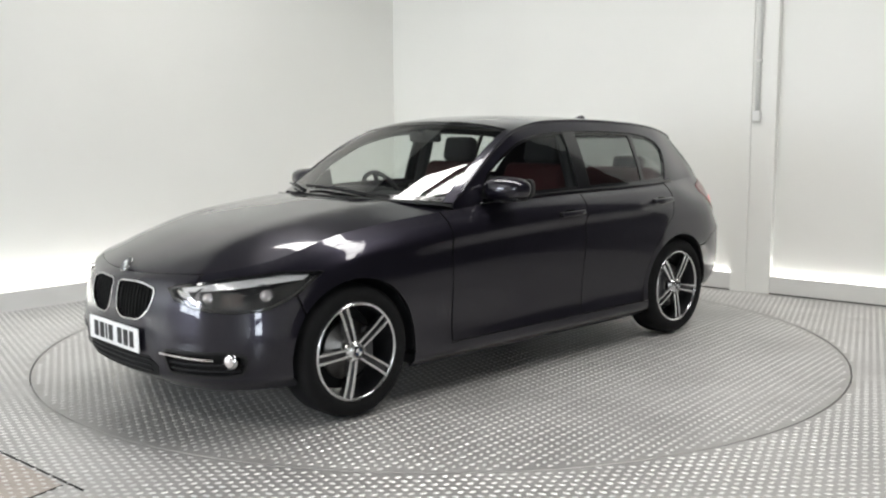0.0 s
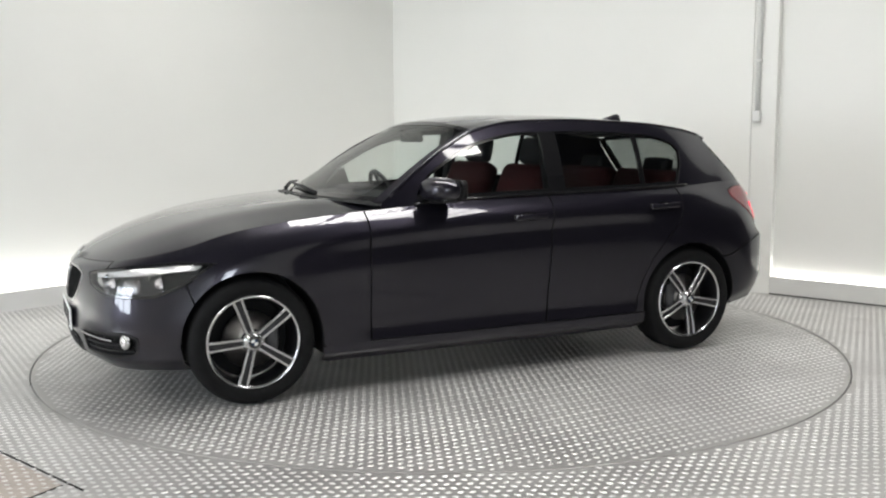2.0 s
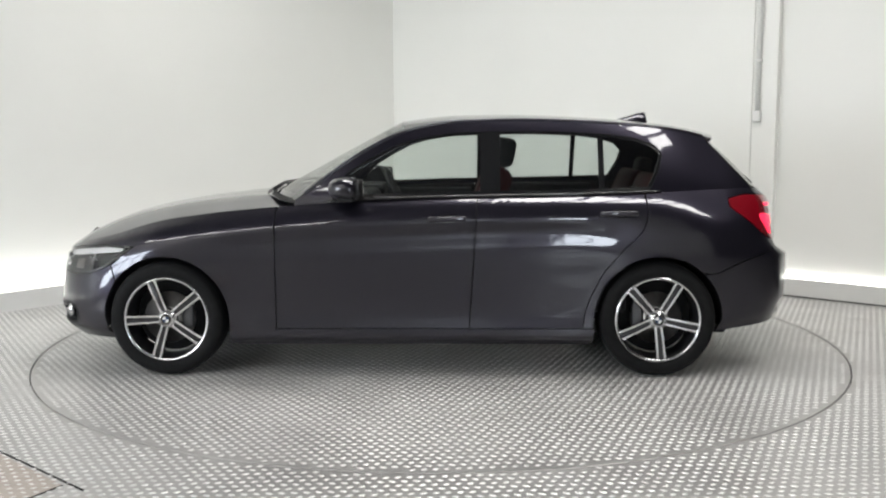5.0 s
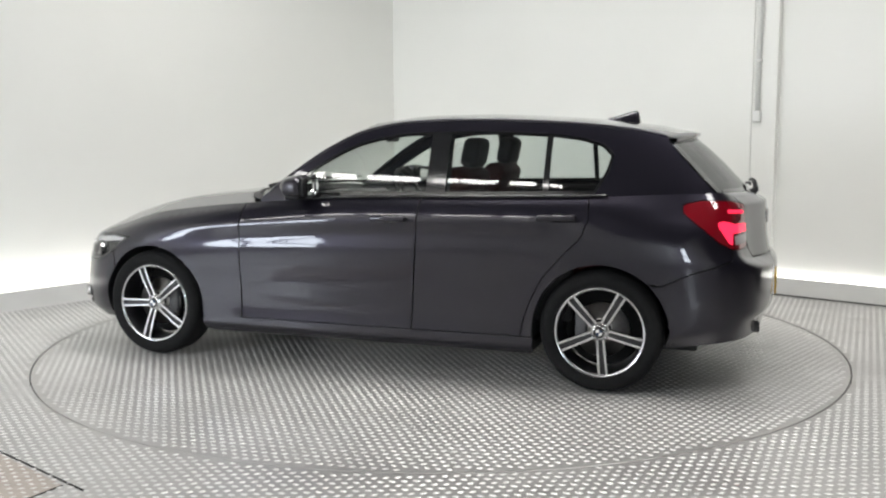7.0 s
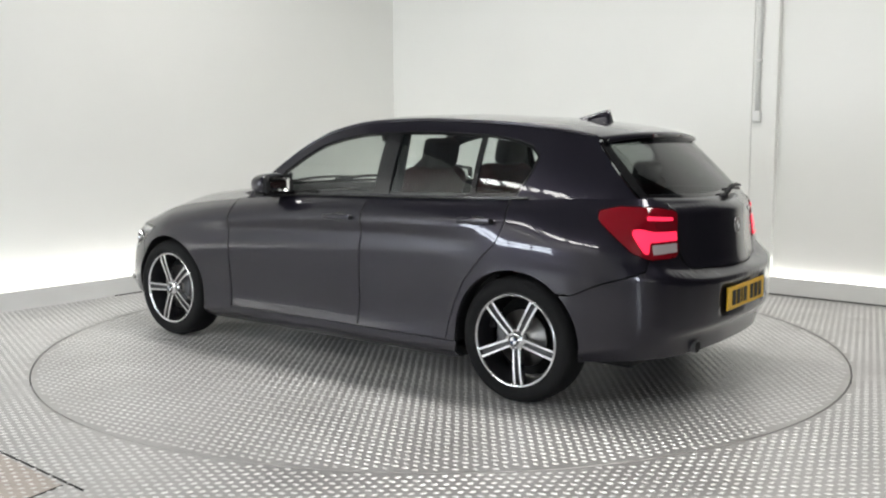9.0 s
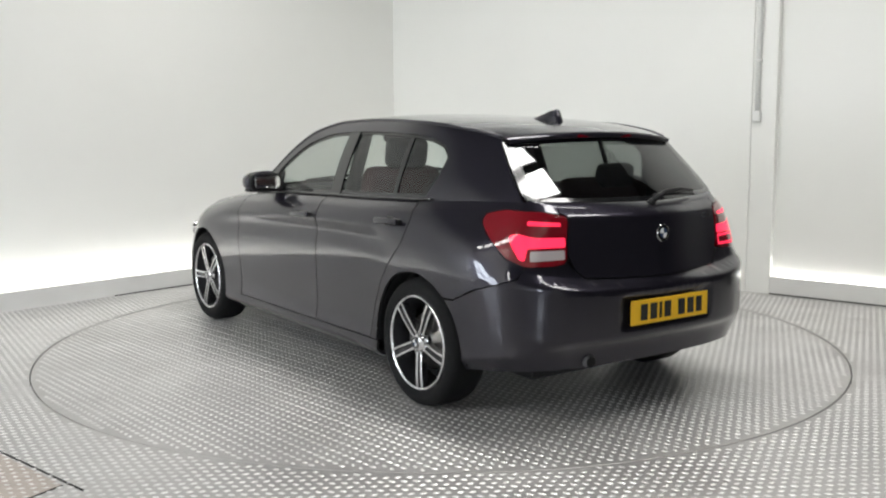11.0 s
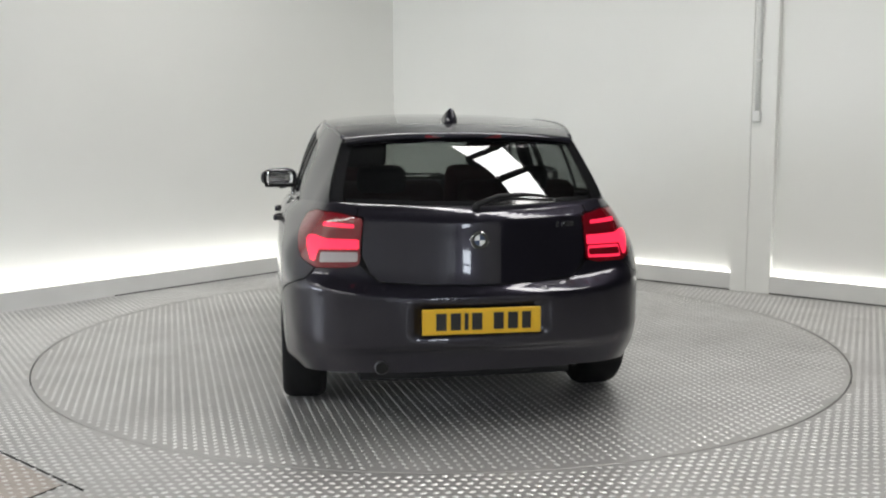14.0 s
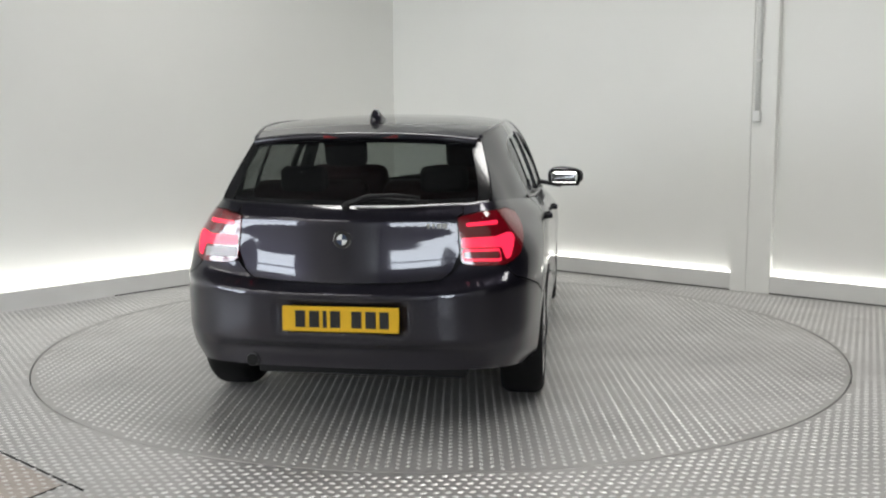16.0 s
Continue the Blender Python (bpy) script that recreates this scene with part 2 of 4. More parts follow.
def ceiling():
    """Roof slab with its rooflight openings, in bands from wall to wall."""
    verts, faces = [], []

    def block(a0, a1, b0, b1):
        n = len(verts)
        for z in (ROOM_H, ROOM_H + 0.25):
            verts.extend([room(a0, b0, z), room(a1, b0, z), room(a1, b1, z), room(a0, b1, z)])
        faces.extend([(n, n + 1, n + 2, n + 3), (n + 7, n + 6, n + 5, n + 4)] + [(n + i, n + 4 + i, n + 4 + (i + 1) % 4, n + (i + 1) % 4) for i in range(4)])
    at = -0.3
    for a0, a1, b0, b1 in STRIPS:
        block(at, a0, -0.3, ROOM_B + 0.2)
        block(a0, a1, -0.3, b0)
        block(a0, a1, b1, ROOM_B + 0.2)
        at = a1
    block(at, ROOM_A + 0.2, -0.3, ROOM_B + 0.2)
    ob = mesh_object("ceiling", verts, faces, CEILING_PAINT, None, False)
    tagged(ob, "dark grey ceiling with long rooflights", kind="structure")


ceiling()


def rooflight(k, a0, a1, b0, b1, power):
    ob = bpy.data.objects.new("rooflight_%d" % k, None)
    scene.collection.objects.link(ob)
    tagged(ob, "long glazed rooflight with dark glazing bars", kind="structure")
    ang = math.degrees(math.atan2(BX.y, BX.x))
    n = round((b1 - b0) / 0.95)
    for i in range(n + 1):
        c = room((a0 + a1) / 2, b0 + (b1 - b0) * i / n, ROOM_H + 0.06)
        part("glazing_bar", box(Matrix.Translation(c) @ pose(0, 0, 0, 0, 0, ang), 0.15, a1 - a0, 0.10), BAR, ob)
    for a in (a0 + 0.02, a1 - 0.02):
        c = room(a, (b0 + b1) / 2, ROOM_H + 0.06)
        part("side_bar", box(Matrix.Translation(c) @ pose(0, 0, 0, 0, 0, ang), b1 - b0, 0.05, 0.10), BAR, ob)
    lamp = bpy.data.lights.new("rooflight_sky", "AREA")
    lamp.shape, lamp.size, lamp.size_y = "RECTANGLE", b1 - b0, a1 - a0
    lamp.energy, lamp.color = power, (1.0, 0.98, 0.945)
    lo = new("rooflight_sky", lamp)
    lo.matrix_world = Matrix.Translation(room((a0 + a1) / 2, (b0 + b1) / 2, ROOM_H + 0.2)) @ pose(0, 0, 0, 0, 0, ang)


for k, strip in enumerate(STRIPS):
    rooflight(k + 1, *strip, ROOFLIGHT_POWER if k == 0 else ROOFLIGHT_POWER * 0.68)


# ---- floor and turntable ----
def ring_floor():
    n = 256
    verts, faces = [], []
    radii = [TABLE_R + 0.003, 3.0, 4.0, 7.0, 14.0]
    for r in radii:
        for i in range(n):
            t = 2 * math.pi * i / n
            verts.append((r * math.cos(t), r * math.sin(t), 0))
    for k in range(len(radii) - 1):
        for i in range(n):
            faces.append((k * n + i, (k + 1) * n + i, (k + 1) * n + (i + 1) % n, k * n + (i + 1) % n))
    base = len(verts)
    for i in range(n):
        t = 2 * math.pi * i / n
        verts.append((radii[0] * math.cos(t), radii[0] * math.sin(t), -0.06))
    for i in range(n):
        faces.append((i, (i + 1) % n, base + (i + 1) % n, base + i))
    ob = mesh_object("floor", verts, faces, PLATE, None, False)
    return tagged(ob, "worn grey steel tread plate floor", kind="structure")


def studs(name, keep, parent, label, pitch=0.046, ang=0.0, length=0.0165, width=0.0085, height=0.0030, zb=0.0):
    """Raised lozenges of a tread plate, turned this way and that in a checkered lattice."""
    n = int(6.0 / pitch)
    ii, jj = np.meshgrid(np.arange(-n, n + 1), np.arange(-n, n + 1), indexing="ij")
    x, y, odd = ((ii + 0.5 * (jj % 2)) * pitch).ravel(), (jj * pitch * 0.92).ravel(), (jj % 2).ravel()
    ca, sa = math.cos(ang), math.sin(ang)
    x, y = x * ca - y * sa, x * sa + y * ca
    k = keep(x, y)
    x, y, odd = x[k], y[k], odd[k]
    t = ang + radians(-24) + odd * radians(48)
    ux, uy = np.cos(t), np.sin(t)
    tpl = [(-length, 0, 0), (-length * 0.4, -width, 0), (length * 0.4, -width, 0), (length, 0, 0), (length * 0.4, width, 0), (-length * 0.4, width, 0),
           (-length * 0.55, 0, height), (0, -width * 0.4, height), (length * 0.55, 0, height), (0, width * 0.4, height)]
    v = np.empty((len(x), 10, 3))
    for i, (a, b, c) in enumerate(tpl):
        v[:, i, 0], v[:, i, 1], v[:, i, 2] = x + a * ux - b * uy, y + a * uy + b * ux, zb + c
    fc = [(0, 1, 7, 6), (1, 2, 7), (2, 3, 8, 7), (3, 4, 9, 8), (4, 5, 9), (5, 0, 6, 9), (6, 7, 8, 9)]
    base = np.arange(len(x)) * 10
    faces = [tuple(b + i for i in f) for b in base.tolist() for f in fc]
    ob = mesh_object(name, v.reshape(-1, 3).tolist(), faces, STUD, parent, False, label)
    tagged(ob, kind="stuff")
    return ob


def in_room(x, y):
    px, py = x - K.x, y - K.y
    a, b = px * AX.x + py * AX.y, px * BX.x + py * BX.y
    return (a > 0.03) & (b > 0.03) & (x * x + y * y > (TABLE_R + 0.02) ** 2) & (y > -4.6) & (np.abs(x) < 5.2)


floor_ob = ring_floor()
studs("tread_studs", in_room, floor_ob, "raised tread studs", ang=radians(4))


def seams():
    """Dark joints of a lift-out floor panel."""
    for p, q in (((-2.30, -1.83), (-1.347, -2.639)), ((-1.449, -2.586), (-1.60, -2.86))):
        p, q = Vector((*p, 0)), Vector((*q, 0))
        d = q - p
        m = Matrix.Translation(((p.x + q.x) / 2, (p.y + q.y) / 2, 0.0015)) @ pose(0, 0, 0, 0, 0, math.degrees(math.atan2(d.y, d.x)))
        part("panel_joint", box(m, d.length, 0.010, 0.002), PIT, floor_ob, "dark joint of a floor panel")


seams()
hatch = mesh_object("floor_hatch", [(x, y, z) for z in (-0.004, 0.0012) for x, y in ((-2.30, -1.83), (-1.455, -2.578), (-1.76, -3.13), (-2.60, -2.40))],
                    [(0, 1, 2, 3), (7, 6, 5, 4), (0, 4, 5, 1), (1, 5, 6, 2), (2, 6, 7, 3), (3, 7, 4, 0)], HATCH, None, False)
tagged(hatch, "beige tread plate hatch in the floor", kind="structure")


def turntable():
    n = 256
    verts, faces = [(0, 0, 0)], []
    for r, z in ((TABLE_R * 0.5, 0), (TABLE_R - 0.007, 0), (TABLE_R - 0.005, -0.002), (TABLE_R - 0.005, -0.05)):
        for i in range(n):
            t = 2 * math.pi * i / n
            verts.append((r * math.cos(t), r * math.sin(t), z))
    for i in range(n):
        j = (i + 1) % n
        faces.append((0, 1 + i, 1 + j))
        for k in range(3):
            a, b = 1 + k * n, 1 + (k + 1) * n
            faces.append((a + i, b + i, b + j, a + j))
    ob = mesh_object("turntable", verts, faces, PLATE, None, False)
    tagged(ob, "round steel tread plate turntable set flush in the floor", "turntable")
    studs("tread_studs", lambda x, y: x * x + y * y < (TABLE_R - 0.035) ** 2, ob, "raised tread studs", ang=radians(7))
    pit = mesh_object("pit", [(3 * math.cos(t), 3 * math.sin(t), -0.07) for t in np.linspace(0, 2 * math.pi, 65)[:-1]], [tuple(range(64))], PIT, None, False)
    tagged(pit, "dark pit below the turntable", kind="structure")
    return ob


table = turntable()


# ---- the car: curves ----
def pchip(xs, ys):
    """Monotone cubic through a few knots."""
    xs, ys = np.asarray(xs, float), np.asarray(ys, float)
    o = np.argsort(xs)
    xs, ys = xs[o], ys[o]
    h, d = np.diff(xs), np.diff(ys) / np.diff(xs)
    m = np.zeros_like(ys)
    m[0], m[-1] = d[0], d[-1]
    for i in range(1, len(xs) - 1):
        if d[i - 1] * d[i] > 0:
            w1, w2 = 2 * h[i] + h[i - 1], h[i] + 2 * h[i - 1]
            m[i] = (w1 + w2) / (w1 / d[i - 1] + w2 / d[i])

    def f(x):
        x = np.clip(np.asarray(x, float), xs[0], xs[-1])
        i = np.clip(np.searchsorted(xs, x) - 1, 0, len(xs) - 2)
        t = (x - xs[i]) / h[i]
        return ((1 + 2 * t) * (1 - t) ** 2 * ys[i] + t * (1 - t) ** 2 * h[i] * m[i]
                + t * t * (3 - 2 * t) * ys[i + 1] + t * t * (t - 1) * h[i] * m[i + 1])
    return f


def smooth_line(pts, n=40):
    """Catmull-Rom through the points."""
    p = [np.array(q, float) for q in pts]
    p = [2 * p[0] - p[1]] + p + [2 * p[-1] - p[-2]]
    out = []
    for i in range(1, len(p) - 2):
        for k in range(n):
            t = k / n
            out.append(0.5 * (2 * p[i] + (p[i + 1] - p[i - 1]) * t + (2 * p[i - 1] - 5 * p[i] + 4 * p[i + 1] - p[i + 2]) * t * t
                              + (3 * p[i] - p[i - 1] - 3 * p[i + 1] + p[i + 2]) * t ** 3))
    out.append(p[-2])
    return np.array(out)


# widest outline in plan, from the tail's middle to the nose's middle
OUTLINE = smooth_line([(-0.831, -0.22), (-0.838, 0.0), (-0.831, 0.22), (-0.803, 0.44), (-0.741, 0.64), (-0.640, 0.765), (-0.495, 0.83), (-0.28, 0.866), (0.1, 0.880),
                       (0.6, 0.876), (1.2, 0.874), (1.9, 0.874), (2.45, 0.880), (2.75, 0.874), (2.97, 0.852), (3.14, 0.80), (3.27, 0.715),
                       (3.365, 0.60), (3.43, 0.42), (3.468, 0.21), (3.478, 0.0), (3.468, -0.21)])[40:-40]
OUTLINE[0, 1] = OUTLINE[-1, 1] = 0
SEG = np.r_[0, np.cumsum(np.hypot(*np.diff(OUTLINE, axis=0).T))]
SEG = SEG - np.interp(1.2, OUTLINE[:, 0], SEG) + 1.2        # along the side this is the car's x
TAN = np.gradient(OUTLINE, axis=0)
TAN /= np.hypot(TAN[:, 0], TAN[:, 1])[:, None]
U_TAIL, U_NOSE = SEG[0], SEG[-1]

# upright sections of the body: heights and how far they lie inside the outline, at stations along it
STATIONS = [
    (U_TAIL, [0.288, 0.385, 0.415, 0.628, 0.662, 0.86, 0.948, 0.985], [0.06, 0.036, 0.004, -0.008, 0.026, 0.056, 0.060, 0.105]),
    (-1.02, [0.286, 0.382, 0.412, 0.640, 0.680, 0.86, 0.950, 0.992], [0.06, 0.034, 0.004, -0.004, 0.078, 0.108, 0.114, 0.155]),
    (-0.85, [0.283, 0.376, 0.420, 0.650, 0.700, 0.85, 0.950, 1.005], [0.06, 0.028, 0.003, 0.000, 0.068, 0.100, 0.116, 0.160]),
    (-0.71, [0.280, 0.372, 0.440, 0.660, 0.730, 0.84, 0.950, 1.022], [0.06, 0.020, 0.002, 0.003, 0.045, 0.075, 0.114, 0.168]),
    (-0.38, [0.250, 0.320, 0.500, 0.660, 0.770, 0.845, 0.925, 1.018], [0.07, 0.020, 0.008, 0.000, 0.010, 0.038, 0.095, 0.160]),
    (0.00, [0.180, 0.225, 0.500, 0.660, 0.780, 0.86, 0.948, 1.003], [0.07, 0.020, 0.010, 0.000, 0.004, 0.022, 0.060, 0.112]),
    (0.50, [0.172, 0.225, 0.36, 0.715, 0.800, 0.862, 0.942, 0.990], [0.07, 0.010, 0.020, 0.007, 0.016, 0.004, 0.034, 0.086]),
    (1.40, [0.170, 0.225, 0.36, 0.690, 0.782, 0.842, 0.924, 0.972], [0.07, 0.010, 0.022, 0.008, 0.020, 0.004, 0.034, 0.086]),
    (2.00, [0.170, 0.225, 0.36, 0.665, 0.752, 0.808, 0.888, 0.935], [0.07, 0.012, 0.022, 0.006, 0.015, 0.006, 0.046, 0.108]),
    (2.69, [0.180, 0.225, 0.42, 0.600, 0.690, 0.745, 0.802, 0.860], [0.07, 0.020, 0.008, 0.000, 0.004, 0.018, 0.056, 0.146]),
    (3.10, [0.195, 0.265, 0.40, 0.540, 0.610, 0.680, 0.728, 0.762], [0.08, 0.020, 0.000, 0.018, 0.034, 0.058, 0.090, 0.142]),
    (3.55, [0.190, 0.255, 0.38, 0.520, 0.590, 0.645, 0.685, 0.710], [0.09, 0.020, 0.000, 0.017, 0.030, 0.050, 0.073, 0.106]),
    (U_NOSE, [0.190, 0.245, 0.36, 0.500, 0.580, 0.630, 0.668, 0.692], [0.10, 0.025, 0.000, 0.000, 0.010, 0.022, 0.040, 0.075]),
]
# mirrored at both ends, so that the skin runs smoothly across the middle
STATIONS = ([(2 * U_TAIL - STATIONS[1][0], *STATIONS[1][1:])] + STATIONS + [(2 * U_NOSE - STATIONS[-2][0], *STATIONS[-2][1:])])
ZK = [pchip([s[0] for s in STATIONS], [s[1][k] for s in STATIONS]) for k in range(8)]
OK_ = [pchip([s[0] for s in STATIONS], [s[2][k] for s in STATIONS]) for k in range(8)]
Z_LOW, Z_TOP = ZK[0], ZK[7]


def skin(u, z, inset=0.0):
    """A place on the left flank of the body: u along the outline, height z."""
    u = float(u)
    zs, os = [float(f(u)) for f in ZK], [float(f(u)) for f in OK_]
    o = float(pchip(zs, os)(z)) + inset
    x, y = np.interp(u, SEG, OUTLINE[:, 0]), np.interp(u, SEG, OUTLINE[:, 1])
    tx, ty = np.interp(u, SEG, TAN[:, 0]), np.interp(u, SEG, TAN[:, 1])
    # the tangent runs from tail to nose, the inward normal lies to its right on the left flank
    return (x + ty * o, max(y - tx * o, 0.0), float(z))


# greenhouse
RAIL = pchip([-0.60, -0.29, -0.12, 0.26, 0.75, 1.08, 1.37, 1.55, 1.74, 1.99], [1.13, 1.304, 1.342, 1.382, 1.400, 1.392, 1.342, 1.262, 1.141, 0.955])


EDGE = np.array([skin(u, float(Z_TOP(u))) for u in np.linspace(-1.0, 2.1, 200)])


def flank(x, z, inset=0.0):
    """The leaning window side of the car, standing on the body's upper edge."""
    yb, zb = np.interp(x, EDGE[:, 0], EDGE[:, 1]), np.interp(x, EDGE[:, 0], EDGE[:, 2])
    k = max((z - zb) / 0.41, 0.0)
    y = float(yb) - 0.163 * k ** 1.2 - 0.020 * min(k, 1.1) ** 7
    if x < 0.35:
        y -= 0.080 * ((0.35 - x) / 0.7) ** 2 * k
    return (x, y - inset, z)


def belt_z(x):
    return float(np.interp(x, EDGE[:, 0], EDGE[:, 2]))


def fill(outline, holes=(), step=0.03, lines=(), rim=None):
    """Triangles that fill a flat outline, less its holes, with points inside for curvature."""
    from mathutils import geometry

    def dense(poly):
        out = []
        for i, p in enumerate(poly):
            q = poly[(i + 1) % len(poly)]
            n = max(1, int(math.hypot(q[0] - p[0], q[1] - p[1]) / (rim or step) + 0.5))
            out += [(p[0] + (q[0] - p[0]) * k / n, p[1] + (q[1] - p[1]) * k / n) for k in range(n)]
        return out

    def inside(poly, x, y):
        """Which of the points lie within the loop."""
        x, y = np.atleast_1d(np.asarray(x, float)), np.atleast_1d(np.asarray(y, float))
        c = np.zeros(len(x), bool)
        p = np.array(poly)
        for (xi, yi), (xj, yj) in zip(p, np.roll(p, 1, 0)):
            if yi != yj:
                c ^= ((yi > y) != (yj > y)) & (x < (xj - xi) * (y - yi) / (yj - yi) + xi)
        return c

    def kept(x, y):
        k = inside(loops[0], x, y)
        for h in loops[1:]:
            k &= ~inside(h, x, y)
        return k

    def far(cand, others, d):
        out = np.ones(len(cand), bool)
        for i in range(0, len(cand), 400):
            q = cand[i:i + 400]
            out[i:i + 400] = ((q[:, None, :] - others[None]) ** 2).sum(2).min(1) > d * d
        return cand[out]

    loops = [dense(outline)] + [dense(h) for h in holes]
    pts, edges = [], []
    for lp in loops:
        b = len(pts)
        pts += lp
        edges += [(b + i, b + (i + 1) % len(lp)) for i in range(len(lp))]
    arr = np.array(pts)
    x0, y0 = arr.min(0)
    x1, y1 = arr.max(0)
    # points along the creases first
    xs = np.arange(x0 + step * 0.3, x1, step * 0.8)
    for f in lines:
        for d in (-0.008, 0.0, 0.008):
            c = np.c_[xs, f(xs) + d]
            c = c[kept(c[:, 0], c[:, 1])]
            if len(c):
                arr = np.r_[arr, far(c, arr, 0.011 if abs(d) < 1e-6 else 0.0078)]
    gx = []
    for i, x in enumerate(np.arange(x0 + step / 2, x1, step)):
        ys = np.arange(y0 + step / 2 + (i % 2) * step / 2, y1, step)
        gx.append(np.c_[np.full(len(ys), x), ys])
    if gx:
        c = np.concatenate(gx)
        c = c[kept(c[:, 0], c[:, 1])]
        if len(c):
            arr = np.r_[arr, far(c, arr, step * 0.55)]
    pts = arr.tolist()
    v, _, f, *_ = geometry.delaunay_2d_cdt([Vector(p) for p in pts], edges, [], 0, 1e-6)
    co = np.array([(p.x, p.y) for p in v])
    tr = np.array([t for t in f if len(t) == 3])
    p, q, r = co[tr[:, 0]], co[tr[:, 1]], co[tr[:, 2]]
    area = np.abs((q[:, 0] - p[:, 0]) * (r[:, 1] - p[:, 1]) - (q[:, 1] - p[:, 1]) * (r[:, 0] - p[:, 0])) / 2
    mid = (p + q + r) / 3
    tris = [tuple(t) for t in tr[(area > 3e-6) & kept(mid[:, 0], mid[:, 1])].tolist()]
    return [(p.x, p.y) for p in v], tris


SHIFT = Vector((-CA, -CB, 0))


def thicken(ob, thick):
    """Give a sheet its thickness inwards, with crisp edges; painted panels get black rims for the shade in their gaps.
    """
    me = ob.data
    count = {}
    for p in me.polygons:
        for k in p.edge_keys:
            count[k] = count.get(k, 0) + 1
    for e in me.edges:
        if count.get(e.key, 0) == 1:
            e.use_edge_sharp = True
    me.materials.append(BLACK)
    md = ob.modifiers.new("thickness", "SOLIDIFY")
    md.thickness, md.offset, md.use_even_offset = thick, -1.0, False
    if me.materials[0] == PAINT:
        md.material_offset_rim = 1



def shell(name, place, outline, holes, mat, parent, side=1, step=0.03, inset=0.0, thick=0.012, label="", whole=False, proud=None):
    """A panel of the car laid on skin() or flank(). side -1 mirrors it to the right; whole joins both halves across the middle."""
    painted = place is skin and mat == PAINT
    step = 0.020 if painted else step
    v2, tris = fill(outline, holes, step, ZK[1:7] if painted else (), 0.012 if painted else None)
    v3 = []
    for a, b in v2:
        x, y, z = place(a, b, inset - (proud(a, b) if proud else 0.0))
        v3.append([x, y, z])
    # faces look outwards
    n = Vector((0, 0, 0))
    for t in tris[:60]:
        p, q, r = (Vector(v3[i]) for i in t)
        n += (q - p).cross(r - p)
    c = np.mean(np.array(v3), axis=0)
    out = Vector((c[0] - 1.3, c[1] * 2.0 + 0.3, 0.25))
    if n.dot(out) < 0:
        tris = [t[::-1] for t in tris]
    verts, faces = [], []
    if side > 0 or whole:
        verts, faces = [tuple(v) for v in v3], list(tris)
    if side < 0 or whole:
        if whole:
            idx, b = [], len(verts)
            for v in v3:
                if v[1] < 1e-4:
                    idx.append(v3.index(v))
                else:
                    idx.append(b)
                    verts.append((v[0], -v[1], v[2]))
                    b += 1
            faces += [tuple(idx[i] for i in t[::-1]) for t in tris]
        else:
            verts, faces = [(v[0], -v[1], v[2]) for v in v3], [t[::-1] for t in tris]
    ob = mesh_object(name, [Vector(v) + SHIFT for v in verts], faces, mat, parent, True, label)
    if thick:
        thicken(ob, thick)
    return ob


def grid(name, rows, mat, parent, thick=0.0, label="", smooth=True):
    """A sheet through rows of points, facing up or outwards."""
    nu, nv = len(rows), len(rows[0])
    verts = [Vector(p) + SHIFT for r in rows for p in r]
    faces = [(i * nv + j, i * nv + j + 1, (i + 1) * nv + j + 1, (i + 1) * nv + j) for i in range(nu - 1) for j in range(nv - 1)]
    p, q, r = verts[faces[len(faces) // 2][0]], verts[faces[len(faces) // 2][1]], verts[faces[len(faces) // 2][2]]
    if (q - p).cross(r - p).z < 0:
        faces = [f[::-1] for f in faces]
    ob = mesh_object(name, verts, faces, mat, parent, smooth, label)
    if thick:
        thicken(ob, thick)
    return ob


def arc(cu, cz, r, a0, a1, n=24):
    return [(cu + r * math.cos(radians(a0 + (a1 - a0) * i / n)), cz + r * math.sin(radians(a0 + (a1 - a0) * i / n))) for i in range(n + 1)]


def rounded(poly, r=0.02, n=4):
    """The outline with its corners rounded."""
    out = []
    m = len(poly)
    for i in range(m):
        p, c, q = (Vector(poly[j % m]) for j in (i - 1, i, i + 1))
        a, b = (p - c), (q - c)
        k = min(r, a.length * 0.45, b.length * 0.45)
        a, b = c + a.normalized() * k, c + b.normalized() * k
        for t in range(n + 1):
            s = t / n
            w = a * (1 - s) ** 2 + c * 2 * s * (1 - s) + b * s * s
            out.append((w.x, w.y))
    return out


def top_line(u0, u1, drop=0.0, n=24):
    return [(u0 + (u1 - u0) * i / n, float(Z_TOP(u0 + (u1 - u0) * i / n)) - drop) for i in range(n + 1)]


def low_line(u0, u1, n=24):
    return [(u0 + (u1 - u0) * i / n, float(Z_LOW(u0 + (u1 - u0) * i / n))) for i in range(n + 1)]


AR = 0.352            # wheel arch radius
ZC = 0.315
FW, RW = 2.69, 0.0    # axles
GAP = 0.003

car = bpy.data.objects.new("car", None)
scene.collection.objects.link(car)
tagged(car, "dark grey metallic five-door hatchback on a turntable", "car")

